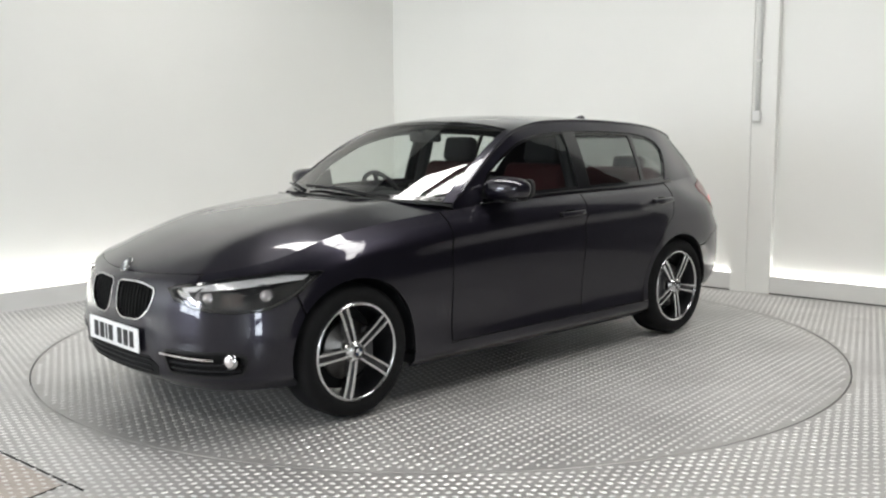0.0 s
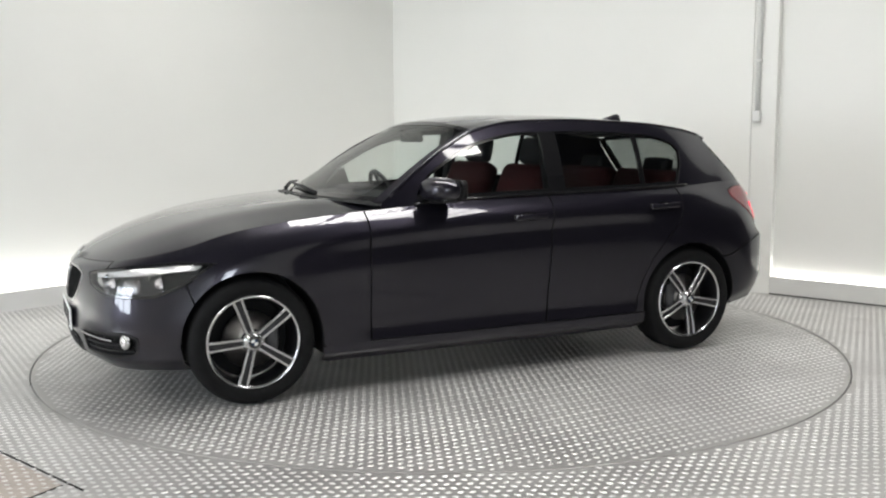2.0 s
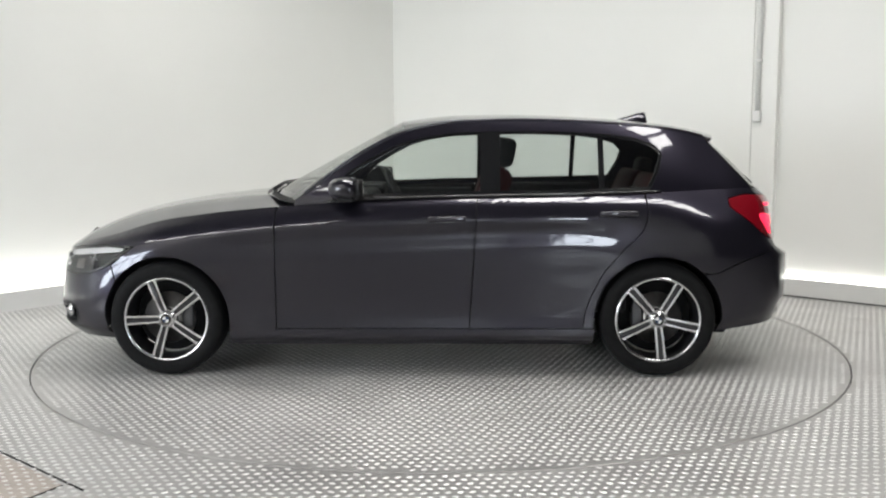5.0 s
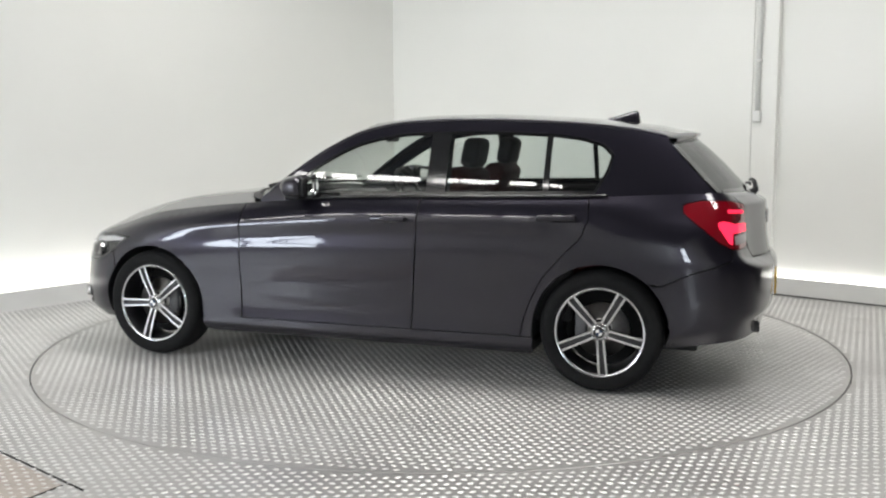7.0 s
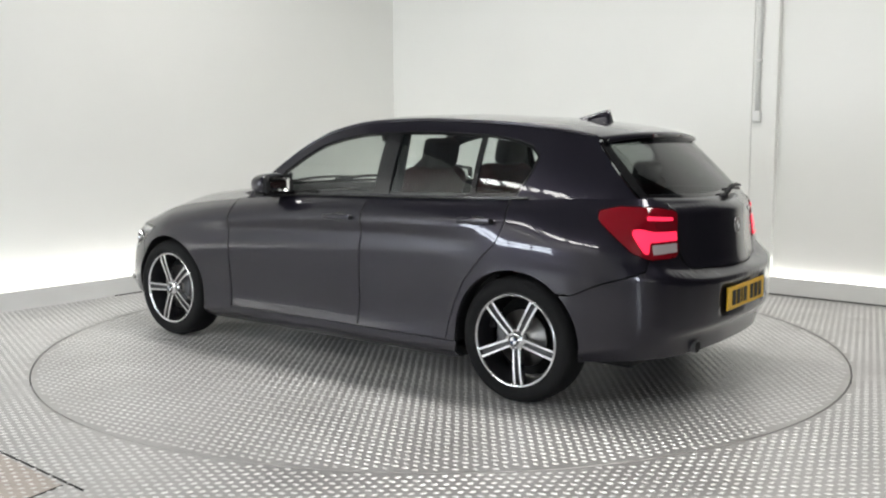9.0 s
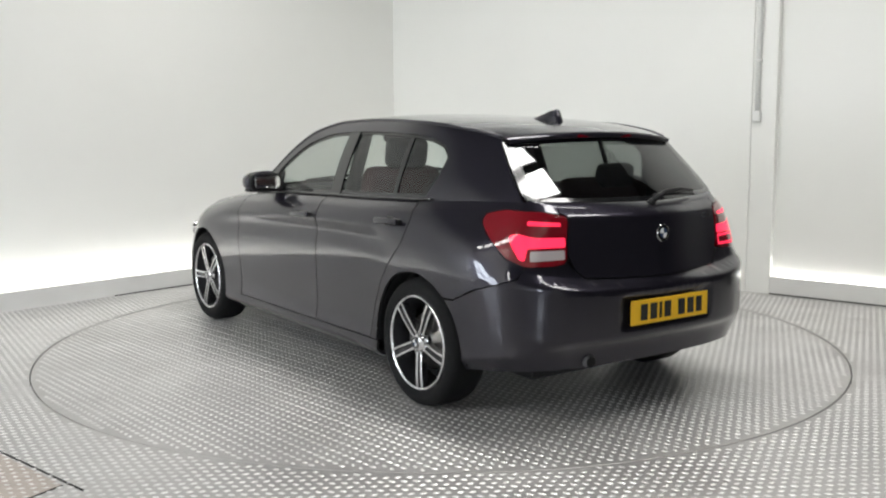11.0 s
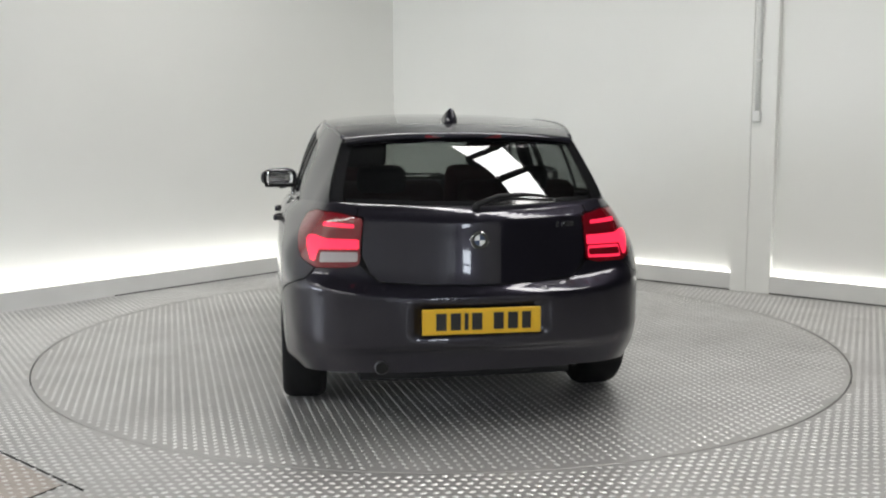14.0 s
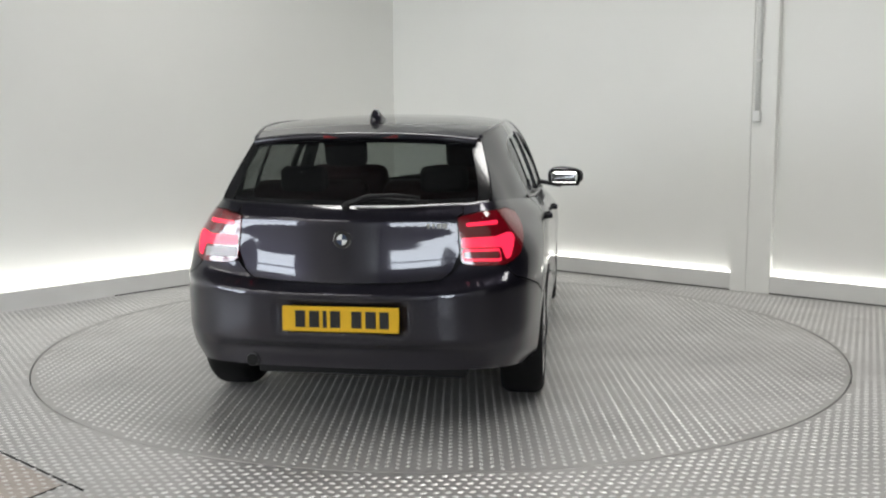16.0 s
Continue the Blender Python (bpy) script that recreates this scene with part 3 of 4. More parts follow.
HEADLAMP = rounded([(2.87, 0.712), (3.06, 0.716), (3.30, 0.697), (3.60, 0.660), (3.665, 0.645), (3.62, 0.605), (3.50, 0.572), (3.32, 0.555), (3.16, 0.562), (3.04, 0.605), (2.95, 0.660)], 0.02)
TAILLAMP = rounded([(-0.415, 0.965), (-0.52, 0.985), (-0.80, 0.978), (-0.940, 0.957), (-0.930, 0.86), (-0.925, 0.758), (-0.86, 0.748), (-0.70, 0.750), (-0.60, 0.785), (-0.50, 0.865), (-0.415, 0.930)], 0.02)
KIDNEY = rounded([(U_NOSE - 0.026, 0.652), (U_NOSE - 0.20, 0.656), (U_NOSE - 0.325, 0.634), (U_NOSE - 0.300, 0.545), (U_NOSE - 0.225, 0.490), (U_NOSE - 0.085, 0.487), (U_NOSE - 0.040, 0.520)], 0.035)
SIDE_INTAKE = rounded([(U_NOSE - 0.40, 0.375), (U_NOSE - 0.76, 0.385), (U_NOSE - 0.83, 0.365), (U_NOSE - 0.82, 0.285), (U_NOSE - 0.74, 0.265), (U_NOSE - 0.43, 0.268)], 0.022)
MID_INTAKE = [(U_NOSE, 0.330), (U_NOSE - 0.30, 0.330), (U_NOSE - 0.36, 0.290), (U_NOSE - 0.34, 0.240), (U_NOSE, 0.236)]


def grow(poly, d):
    """The outline pushed outwards by d."""
    c = np.array(poly)
    area = 0.5 * np.sum(c[:, 0] * np.roll(c[:, 1], -1) - np.roll(c[:, 0], -1) * c[:, 1])
    t = np.roll(c, -1, 0) - np.roll(c, 1, 0)
    t /= np.maximum(np.hypot(t[:, 0], t[:, 1]), 1e-9)[:, None]
    nrm = np.c_[t[:, 1], -t[:, 0]] * (1 if area > 0 else -1)
    return [tuple(p) for p in (c + nrm * d)]


DOOR_REAR = [(0.075, 0.995), (0.065, 0.90), (0.10, 0.80), (0.20, 0.70), (0.30, 0.585), (0.365, 0.46), (0.40, 0.36), (0.415, 0.275)]


def flank_panels(side):
    s = side
    # front wing: from the door round the arch to the bumper seam and over the headlamp
    wing = ([(2.083, 0.262), (2.335, 0.262)] + arc(FW, ZC, AR, 180, 38, 30) + [(2.985, 0.575), (3.00, 0.615)]
            + [(2.938, 0.664), (2.855, 0.716), (3.06, 0.723), (3.30, 0.704), (3.50, 0.681)] + top_line(3.50, 2.083, 0.0, 40))
    shell("front_wing", skin, wing, [], PAINT, car, s)
    door = [(1.028, 0.272), (2.073, 0.272), (2.077, 0.60)] + top_line(2.073, 0.985, 0.002, 30)
    fd = shell("front_door", skin, door, [], PAINT, car, s)
    rdoor = [(1.020, 0.272)] + top_line(0.977, 0.08, 0.002, 30) + DOOR_REAR[1:]
    rd = shell("rear_door", skin, rdoor[::-1], [], PAINT, car, s)
    sill = [(0.345, 0.268), (0.355, 0.18), (0.40, 0.171), (1.2, 0.1705), (2.30, 0.171), (2.338, 0.18), (2.338, 0.255), (2.30, 0.266)]
    shell("sill", skin, sill, [], PAINT, car, s)
    quarter = ([(0.354, 0.272)] + [(u - 0.006, z) for u, z in DOOR_REAR[::-1]] + top_line(0.068, -0.90, 0.0, 36)
               + [(-0.905, 0.972), (-0.80, 0.984), (-0.52, 0.991), (-0.408, 0.970), (-0.408, 0.927), (-0.493, 0.860), (-0.594, 0.779), (-0.69, 0.744), (-0.66, 0.700)]
               + [(-0.45, 0.640), (-0.31, 0.575)] + arc(RW, ZC, AR, 132, 0, 26))
    shell("rear_quarter", skin, quarter, [], PAINT, car, s)
    # arch lips and liners
    for nm, cu in (("front_arch_liner", FW), ("rear_arch_liner", RW)):
        rows = []
        for i in range(33):
            a = radians(-8 + 196 * i / 32)
            u, z = cu + (AR + 0.004) * math.cos(a), ZC + (AR + 0.004) * math.sin(a)
            rows.append([(u, s * y, z) for y in (0.50, 0.70, min(0.845, skin(u, max(z, 0.30))[1] - 0.016))])
        grid(nm, rows, BLACK, car, 0.004)
        # wheelhouse wall behind the tyre
        bm = bmesh.new()
        rim = [[bm.verts.new(Vector((cu + (AR + 0.006) * math.cos(radians(a)), s * y, ZC + (AR + 0.006) * math.sin(radians(a)))) + SHIFT) for a in range(-8, 189, 7)] for y in (0.50, 0.505)]
        bm.faces.new(rim[0])
        bm.faces.new(rim[1])
        for i in range(len(rim[0])):
            j = (i + 1) % len(rim[0])
            bm.faces.new((rim[0][i], rim[0][j], rim[1][j], rim[1][i]))
        part("wheelhouse", bm, PIT, car)
    # handles, belt trim
    for d, x in ((fd, 1.145), (rd, 0.225)):
        zc = 0.868 + (1.2 - x) * 0.030
        y = skin(x, zc)[1]
        bm = bmesh.new()
        add_box(bm, Matrix.Translation(Vector((x, s * (y + 0.024), zc)) + SHIFT) @ pose(0, 0, 0, 0, 1.5, 0), 0.205, 0.020, 0.030, 0.009, 3)
        h = part("door_handle", bm, PAINT, d, "body-coloured pull handle", True)
        for k in (-0.085, 0.085):
            part("handle_mount", box(Matrix.Translation(Vector((x + k, s * (y + 0.008), zc)) + SHIFT), 0.026, 0.034, 0.024, 0.006, 2), BLACK, d)
        # black patch laid on the skin for the shade of the handle's hollow
        rows = [[(x + 0.07 * math.cos(a) * k, s * (skin(x, zc + 0.022 * math.sin(a) * k)[1] + 0.0015), zc + 0.022 * math.sin(a) * k) for k in (0.05, 1.0)] for a in np.linspace(0, 2 * math.pi, 25)]
        grid("handle_shade_patch", rows, GLOSS_BLACK, d)
    belt = [(x, float(Z_TOP(x)) + 0.001) for x in np.linspace(1.80, -0.02, 40)] + [(x, float(Z_TOP(x)) + 0.014) for x in np.linspace(-0.02, 1.80, 40)]
    shell("belt_trim", flank, belt, [], GLOSS_BLACK, car, s, 0.03, -0.004, 0.008)
    # added tubes that round both edges, shaped to catch a thin line of rooflight
    for nm, mat, r, line in (("belt_glint_tube", GLOSS_BLACK, 0.0065, [flank(x, belt_z(x) + 0.007, -0.006) for x in np.linspace(1.80, -0.02, 60)]),
                             ("roof_glint_tube", PAINT, 0.011, [flank(x, float(RAIL(x)) - 0.002, 0.005) for x in np.linspace(1.93, -0.28, 80)])):
        part(nm, add_tube(bmesh.new(), [Vector((x, s * y, z)) + SHIFT for x, y, z in line], r, 10), mat, car, "", True)


for side in (1, -1):
    flank_panels(side)


def front_end():
    bumper = (low_line(U_NOSE, 2.985, 30)[:-1] + [(2.985, 0.20), (3.032, 0.24)] + arc(FW, ZC, AR, 0, 36, 10)
              + [(2.992, 0.572), (3.01, 0.612), (3.035, 0.600)] + [(3.155, 0.555), (3.32, 0.548), (3.50, 0.565), (3.62, 0.597), (3.674, 0.645), (3.62, 0.664), (3.51, 0.678)]
              + top_line(3.51, U_NOSE, 0.003, 16))
    ob = shell("front_bumper", skin, bumper, [grow(KIDNEY, 0.006), SIDE_INTAKE], PAINT, car, whole=True, step=0.026)
    return ob


bumper_f = front_end()


def rear_end():
    bumper = (low_line(U_TAIL, -0.33, 30) + [(-0.345, 0.30)] + arc(RW, ZC, AR, 180, 135, 8)
              + [(-0.315, 0.570), (-0.455, 0.634), (-0.665, 0.694), (-0.70, 0.743), (-0.86, 0.742), (-0.930, 0.752), (-0.970, 0.715), (-1.030, 0.678)]
              + [(-1.2, 0.671), (U_TAIL, 0.668)])
    def plate_recess(u, z):
        k = lambda d, w: min(max(d / w, 0.0), 1.0)
        return -0.022 * k(0.305 - (u - U_TAIL), 0.022) * k(z - 0.448, 0.02) * k(0.602 - z, 0.02)

    rb = shell("rear_bumper", skin, bumper, [], PAINT, car, whole=True, step=0.026, proud=plate_recess)
    gate = [(U_TAIL, 0.675), (-1.2, 0.678), (-1.025, 0.686), (-0.980, 0.72), (-0.937, 0.80), (-0.946, 0.962), (-0.910, 0.976)] + top_line(-0.91, U_TAIL, 0.0, 20)
    tg = shell("tailgate", skin, gate, [], PAINT, car, whole=True, step=0.026)
    return rb, tg


bumper_r, tailgate = rear_end()


def bonnet():
    """From the wing edges over the crown, down to the nose."""
    zc = pchip([1.95, 2.24, 2.54, 2.88, 3.05, 3.21, 3.33, 3.41], [0.985, 0.978, 0.957, 0.905, 0.862, 0.800, 0.742, 0.692])
    rows = []
    for u in list(np.linspace(2.02, 3.3, 34)) + list(np.linspace(3.33, U_NOSE - 0.004, 22)):
        x, y, z = skin(u, float(Z_TOP(u)) - 0.001)
        y -= 0.0025
        row = []
        for k in range(33):
            q = -1 + 2 * k / 32
            w = 1 - abs(q) ** 2.4
            xx = x + (0.20 * w * max(0.0, 1 - (u - 2.02) / 0.55) ** 1.5)   # the rear edge bows forward under the screen
            zz = z + (max(float(zc(x)), z) - z) * w
            zz += 0.010 * math.exp(-((abs(q) - 0.62) / 0.16) ** 2) * min(1.0, max(0.0, (3.3 - x) / 0.5))   # two soft creases
            row.append((xx, q * y, zz))
        rows.append(row)
    ob = grid("bonnet", rows, PAINT, car, 0.012)
    cowl = [[(x + 0.02 + 0.20 * (1 - abs(q) ** 2.4) - k, q * 0.74, 0.955 - k * 0.25 + 0.025 * (1 - q * q)) for q in np.linspace(-1, 1, 25)] for x, k in ((2.00, -0.03), (1.98, 0.10))]
    grid("cowl", cowl, BLACK, car, 0.004, "black plastic scuttle below the windscreen")
    return ob


bonnet()

# ---- glass and roof ----
HX, HZ = 1.43, 1.396          # header, at the middle
SX = 1.385                    # header, at the sides
PILLAR = 0.035


def screen_rows(s0, s1, t0, t1, ns=25, nt=17, lift=0.0):
    rows = []
    cx, cz = pchip([0, 0.35, 0.72, 1], [2.205, 1.965, 1.675, HX]), pchip([0, 0.35, 0.72, 1], [0.985, 1.112, 1.268, HZ])
    sx = pchip([0, 1], [1.975, SX])
    for t in np.linspace(t0, t1, nt):
        xs = float(sx(t))
        zs = float(RAIL(xs)) + 0.003
        ys = flank(xs, zs)[1]
        rows.append([(float(cx(t)) + (xs - float(cx(t))) * q ** 2, q * ys, float(cz(t)) + (zs - float(cz(t))) * abs(q) ** 2.4 + lift) for q in np.linspace(s0, s1, ns)])
    return rows


grid("windscreen", screen_rows(-0.93, 0.93, 0.0, 0.985), SCREEN_GLASS, car, label="clear raked windscreen")
for a, b in ((-1.0, -0.925), (0.925, 1.0)):
    grid("windscreen_pillar", screen_rows(a, b, 0.0, 1.0, 4), PAINT, car, 0.01)
grid("windscreen_band", screen_rows(-0.93, 0.93, 0.0, 0.05, 25, 3, 0.002), GLOSS_BLACK, car)
grid("windscreen_top_band", screen_rows(-0.93, 0.93, 0.955, 1.0, 25, 3, 0.002), GLOSS_BLACK, car)


def roof():
    zc = pchip([-0.365, -0.20, 0.0, 0.3, 0.8, 1.1, 1.3, HX], [1.334, 1.366, 1.392, 1.418, 1.438, 1.434, 1.416, HZ])
    rows = []
    for t in np.linspace(0, 1, 44):
        xs, xc = SX + (-0.29 - SX) * t, HX + (-0.365 - HX) * t
        zs = float(RAIL(xs)) + 0.002
        ys = flank(xs, zs)[1]
        rows.append([(xc + (xs - xc) * q ** 2, q * ys, zs + (max(float(zc(xc)), zs) - zs) * (1 - abs(q) ** 2.6)) for q in np.linspace(-1, 1, 33)])
    ob = grid("roof", rows, PAINT, car, 0.015)
    # spoiler lip under the roof's end
    tail = rows[-1]
    lip = [[(p[0], p[1], p[2]) for p in tail], [(p[0] - 0.045, p[1] * 0.985, p[2] - 0.012) for p in tail], [(p[0] - 0.040, p[1] * 0.98, p[2] - 0.030) for p in tail], [(p[0] + 0.05, p[1] * 0.97, p[2] - 0.030) for p in tail]]
    sp = grid("roof_spoiler", lip, PAINT, car)
    bm = bmesh.new()
    add_box(bm, Matrix.Translation(Vector((-0.397, 0, 1.312)) + SHIFT), 0.012, 0.36, 0.012)
    part("brake_light", bm, LENS_DEEP, sp, "dark red high brake light strip")
    # headliner
    grid("headliner", [[(p[0], p[1] * 0.95, p[2] - 0.045) for p in r] for r in rows[2:-2]], HEADLINER, car)
    return ob


roof_ob = roof()


def side_glass(side):
    def rail_line(x0, x1, drop, n=30):
        return [(x, float(RAIL(x)) - drop) for x in np.linspace(x0, x1, n)]

    def belt_line(x0, x1, rise, n=20):
        return [(x, belt_z(x) + rise) for x in np.linspace(x0, x1, n)]

    # opening in the window side
    hole = rounded(belt_line(0.045, 1.775, 0.016, 2)[:1] + belt_line(0.045, 1.775, 0.016)[1:]
                   + [(1.775, 1.010)] + rail_line(1.70, 0.25, 0.062) + [(0.12, 1.300), (0.02, 1.268), (-0.035, 1.215), (-0.015, 1.13)], 0.012, 2)
    outer = (belt_line(-0.535, 1.985, 0.0, 60) + rail_line(1.98, -0.29, 0.0, 70) + [(-0.300, 1.275), (-0.375, 1.19), (-0.450, 1.11)])
    shell("window_frame", flank, outer, [hole], PAINT, car, side, 0.028, 0.0, 0.014)
    ring = grow(hole, -0.016)
    shell("window_seal", flank, grow(hole, 0.004), [ring], GLOSS_BLACK, car, side, 0.02, 0.007, 0.006)
    # panes

    def pane(name, x0, x1, lean0=0.0, lean1=0.0):
        zb = lambda x: float(Z_TOP(min(x, 1.98))) + 0.018
        zt = lambda x: float(RAIL(x)) - 0.064
        xs = np.linspace(x0, x1, 16)
        return shell(name, flank, [(x, zb(x)) for x in xs] + [(x, zt(x)) for x in xs[::-1]], [], SIDE_GLASS, car, side, 0.04, 0.014, 0.0, "lightly tinted side window")

    fx = np.linspace(0.95, 1.66, 20)
    shell("front_window", flank, [(0.95, 0.99)] + [(1.70, 0.985), (1.68, 1.07)] + [(x, float(RAIL(x)) - 0.066) for x in fx[::-1]], [], SIDE_GLASS, car, side, 0.04, 0.014, 0.0)
    pane("rear_window", 0.325, 0.86)
    shell("quarter_window", flank, [(0.30, 1.0)] + [(0.30, 1.315), (0.12, 1.292), (0.02, 1.258), (-0.028, 1.212), (-0.008, 1.13), (0.045, 1.018)], [], SIDE_GLASS, car, side, 0.04, 0.014, 0.0)
    for nm, x0, x1, ins in (("centre_pillar", 0.855, 0.965, 0.002), ("window_divider", 0.29, 0.322, 0.008)):
        xs = np.linspace(x0, x1, 4)
        shell(nm, flank, [(x, float(Z_TOP(x)) + 0.01) for x in xs] + [(x, float(RAIL(x)) - 0.058) for x in xs[::-1]], [], GLOSS_BLACK, car, side, 0.03, ins, 0.01)
    # mirror foot panel
    shell("mirror_panel", flank, [(1.60, 0.985), (1.79, 0.975), (1.70, 1.075), (1.655, 1.10)], [], BLACK, car, side, 0.03, 0.004, 0.01)


for side in (1, -1):
    side_glass(side)


def rear_glass():
    def rows(s0, s1, t0, t1, ns=25, nt=14, lift=0.0):
        out = []
        for t in np.linspace(t0, t1, nt):
            xs, xc = -0.300 - 0.245 * t, -0.372 - 0.308 * t
            zs, zc = 1.284 - 0.258 * t, 1.306 - 0.298 * t + 0.016 * math.sin(math.pi * t)
            ys = flank(xs, zs)[1]
            out.append([(xc + (xs - xc) * q ** 2 - lift, q * ys, zc + (zs - zc) * q ** 2 + lift) for q in np.linspace(s0, s1, ns)])
        return out
    rw = grid("rear_window", rows(-0.925, 0.925, 0.02, 0.97), REAR_GLASS, tailgate, label="rear window darkened for the shade inside the car")
    for a, b in ((-1.0, -0.915), (0.915, 1.0)):
        grid("rear_window_side", rows(a, b, 0.0, 1.0, 7), GLOSS_BLACK, tailgate, 0.01)
    grid("rear_window_edge", rows(-0.9, 0.9, 0.94, 1.0, 25, 3, 0.001), GLOSS_BLACK, tailgate, 0.01)
    grid("rear_window_top", rows(-0.9, 0.9, 0.0, 0.06, 25, 3, 0.001), GLOSS_BLACK, tailgate, 0.01)
    # shelf between glass and gate top edge
    bot = rows(-1.0, 1.0, 1.0, 1.0, 41, 1)[0]
    edge = [skin(u, float(Z_TOP(u))) for u in np.linspace(U_TAIL, -0.70, 200)]
    ys = np.array([e[1] for e in edge])
    out = []
    for b in bot:
        k = int(np.argmin(np.abs(ys - abs(b[1]))))
        e = edge[k]
        out.append((e[0], b[1], e[2]))
    grid("gate_ledge", [bot, [((a[0] + b[0]) / 2 - 0.004, a[1], (a[2] + b[2]) / 2 + 0.004) for a, b in zip(bot, out)], out], PAINT, tailgate, 0.01)
    # wiper
    bm = bmesh.new()
    base = Vector((-0.708, 0.0, 1.000)) + SHIFT
    add_cyl(bm, Matrix.Translation(base) @ pose(0, 0, 0, 0, -50, 0), 0.022, 0.016, 0.045, 16)
    wp = part("rear_wiper", bm, BLACK, car, "black rear wiper resting on the glass", True)
    bm = bmesh.new()
    add_tube(bm, [base + Vector((-0.012, 0, 0.014)), base + Vector((0.0, -0.10, 0.050)), base + Vector((0.015, -0.22, 0.056)), base + Vector((0.03, -0.33, 0.045))], [0.014, 0.012, 0.009, 0.006])
    part("wiper_arm", bm, BLACK, wp, "", True)
    bm = bmesh.new()
    add_tube(bm, [base + Vector((0.02, -0.04, 0.035)), base + Vector((0.025, -0.2, 0.036)), base + Vector((0.05, -0.36, 0.026))], 0.007)
    part("wiper_blade", bm, BLACK, wp, "", True)


rear_glass()


# ---- wheels ----
def wheel(cx, side, offset):
    """Five twin spokes in a machined ring over a dark barrel."""
    yo = side * 0.862                       # outer face
    base = Matrix.Translation(Vector((cx, yo, 0.317)) + SHIFT) @ (Matrix.Identity(4) if side > 0 else pose(0, 0, 0, 0, 0, 180))
    # local axes: x along the car, y outwards, z up

    def lathe(name, prof, mat, parent, n=64, label=""):
        verts, faces = [], []
        for r, y in prof:
            for i in range(n):
                a = 2 * math.pi * i / n
                verts.append(base @ Vector((r * math.cos(a), y, r * math.sin(a))))
        m = len(prof)
        for k in range(m - 1):
            for i in range(n):
                j = (i + 1) % n
                faces.append((k * n + i, (k + 1) * n + i, (k + 1) * n + j, k * n + j))
        ob = mesh_object(name, verts, faces, mat, parent, True, label)
        bm = bmesh.new()
        bm.from_mesh(ob.data)
        bmesh.ops.recalc_face_normals(bm, faces=bm.faces)
        bm.to_mesh(ob.data)
        bm.free()
        ob.data.polygons.foreach_set("use_smooth", [True] * len(ob.data.polygons))
        return ob
    tyre_p = [(0.228, -0.205), (0.262, -0.214), (0.292, -0.210), (0.308, -0.196), (0.3165, -0.17), (0.3175, -0.11), (0.3165, -0.045), (0.309, -0.022), (0.295, -0.006),
              (0.275, 0.001), (0.255, -0.001), (0.240, -0.008), (0.232, -0.016), (0.228, -0.03), (0.228, -0.205)]
    w = lathe("wheel", [(0.229, -0.004), (0.236, -0.008), (0.238, -0.016), (0.234, -0.022), (0.222, -0.024), (0.218, -0.014), (0.222, -0.006), (0.229, -0.004)], ALLOY, car, label="silver twin-spoke alloy wheel")
    lathe("tyre", tyre_p, RUBBER, w, label="black low-profile tyre")
    lathe("barrel", [(0.220, -0.020), (0.212, -0.05), (0.205, -0.12), (0.212, -0.19), (0.226, -0.204)], ALLOY_DARK, w)
    lathe("brake_disc", [(0.05, -0.062), (0.072, -0.062), (0.074, -0.078), (0.140, -0.078), (0.142, -0.098), (0.05, -0.098)], STEEL, w)
    lathe("barrel_back", [(0.02, -0.150), (0.20, -0.150)], PIT, w)
    bm = bmesh.new()
    add_box(bm, base @ pose(-0.105 if cx > 1 else 0.105, -0.085, 0.02), 0.06, 0.06, 0.15, 0.012, 2)
    part("brake_caliper", bm, CALIPER, w, "", True)
    for k in range(5):
        a = radians(offset + 72 * k)
        for e in (-1, 1):
            # spoke bar in its own frame: from hub to ring, splayed
            bm = bmesh.new()
            r0, r1 = 0.036, 0.222
            cr = [(r0, e * 0.0150, 0.0075, -0.020), (0.09, e * 0.0170, 0.0070, -0.014), (0.16, e * 0.0185, 0.0072, -0.008), (r1, e * 0.0205, 0.0080, -0.008)]
            rings = []
            for r, off, hw, y in cr:
                ring = []
                for dw, dy in ((-hw, -0.036), (-hw, -0.003), (-hw * 0.75, 0.0), (hw * 0.75, 0.0), (hw, -0.003), (hw, -0.036)):
                    px, pz = r, off + dw
                    # seen from outside the left flank, the car's front lies to the left
                    X = -(px * math.cos(a) - pz * math.sin(a))
                    Z = px * math.sin(a) + pz * math.cos(a)
                    ring.append(bm.verts.new(base @ Vector((X * (1 if side > 0 else -1) * 1.0, y + dy, Z)) if side > 0 else base @ Vector((-X, y + dy, Z))))
                rings.append(ring)
            for p, q in zip(rings, rings[1:]):
                for i in range(6):
                    bm.faces.new((p[i], p[(i + 1) % 6], q[(i + 1) % 6], q[i]))
            bm.faces.new(rings[0])
            bm.faces.new(rings[-1])
            part("spoke", bm, ALLOY, w)
        # dark web between the two bars
        bm = bmesh.new()
        f = 1 if side > 0 else -1
        rings = []
        for r, hw, y in ((0.04, 0.012, -0.030), (0.12, 0.016, -0.026), (0.222, 0.024, -0.026)):
            ring = []
            for dw in (-hw, hw):
                X = -(r * math.cos(a) - dw * math.sin(a))
                Z = r * math.sin(a) + dw * math.cos(a)
                ring.append(bm.verts.new(base @ Vector((X * f, y, Z))))
            rings.append(ring)
        for p, q in zip(rings, rings[1:]):
            bm.faces.new((p[0], p[1], q[1], q[0]))
        part("spoke_web", bm, ALLOY_DARK, w)
    hub = lathe("hub", [(0.0005, -0.006), (0.030, -0.006), (0.036, -0.010), (0.050, -0.022), (0.060, -0.040)], ALLOY, w, 32)
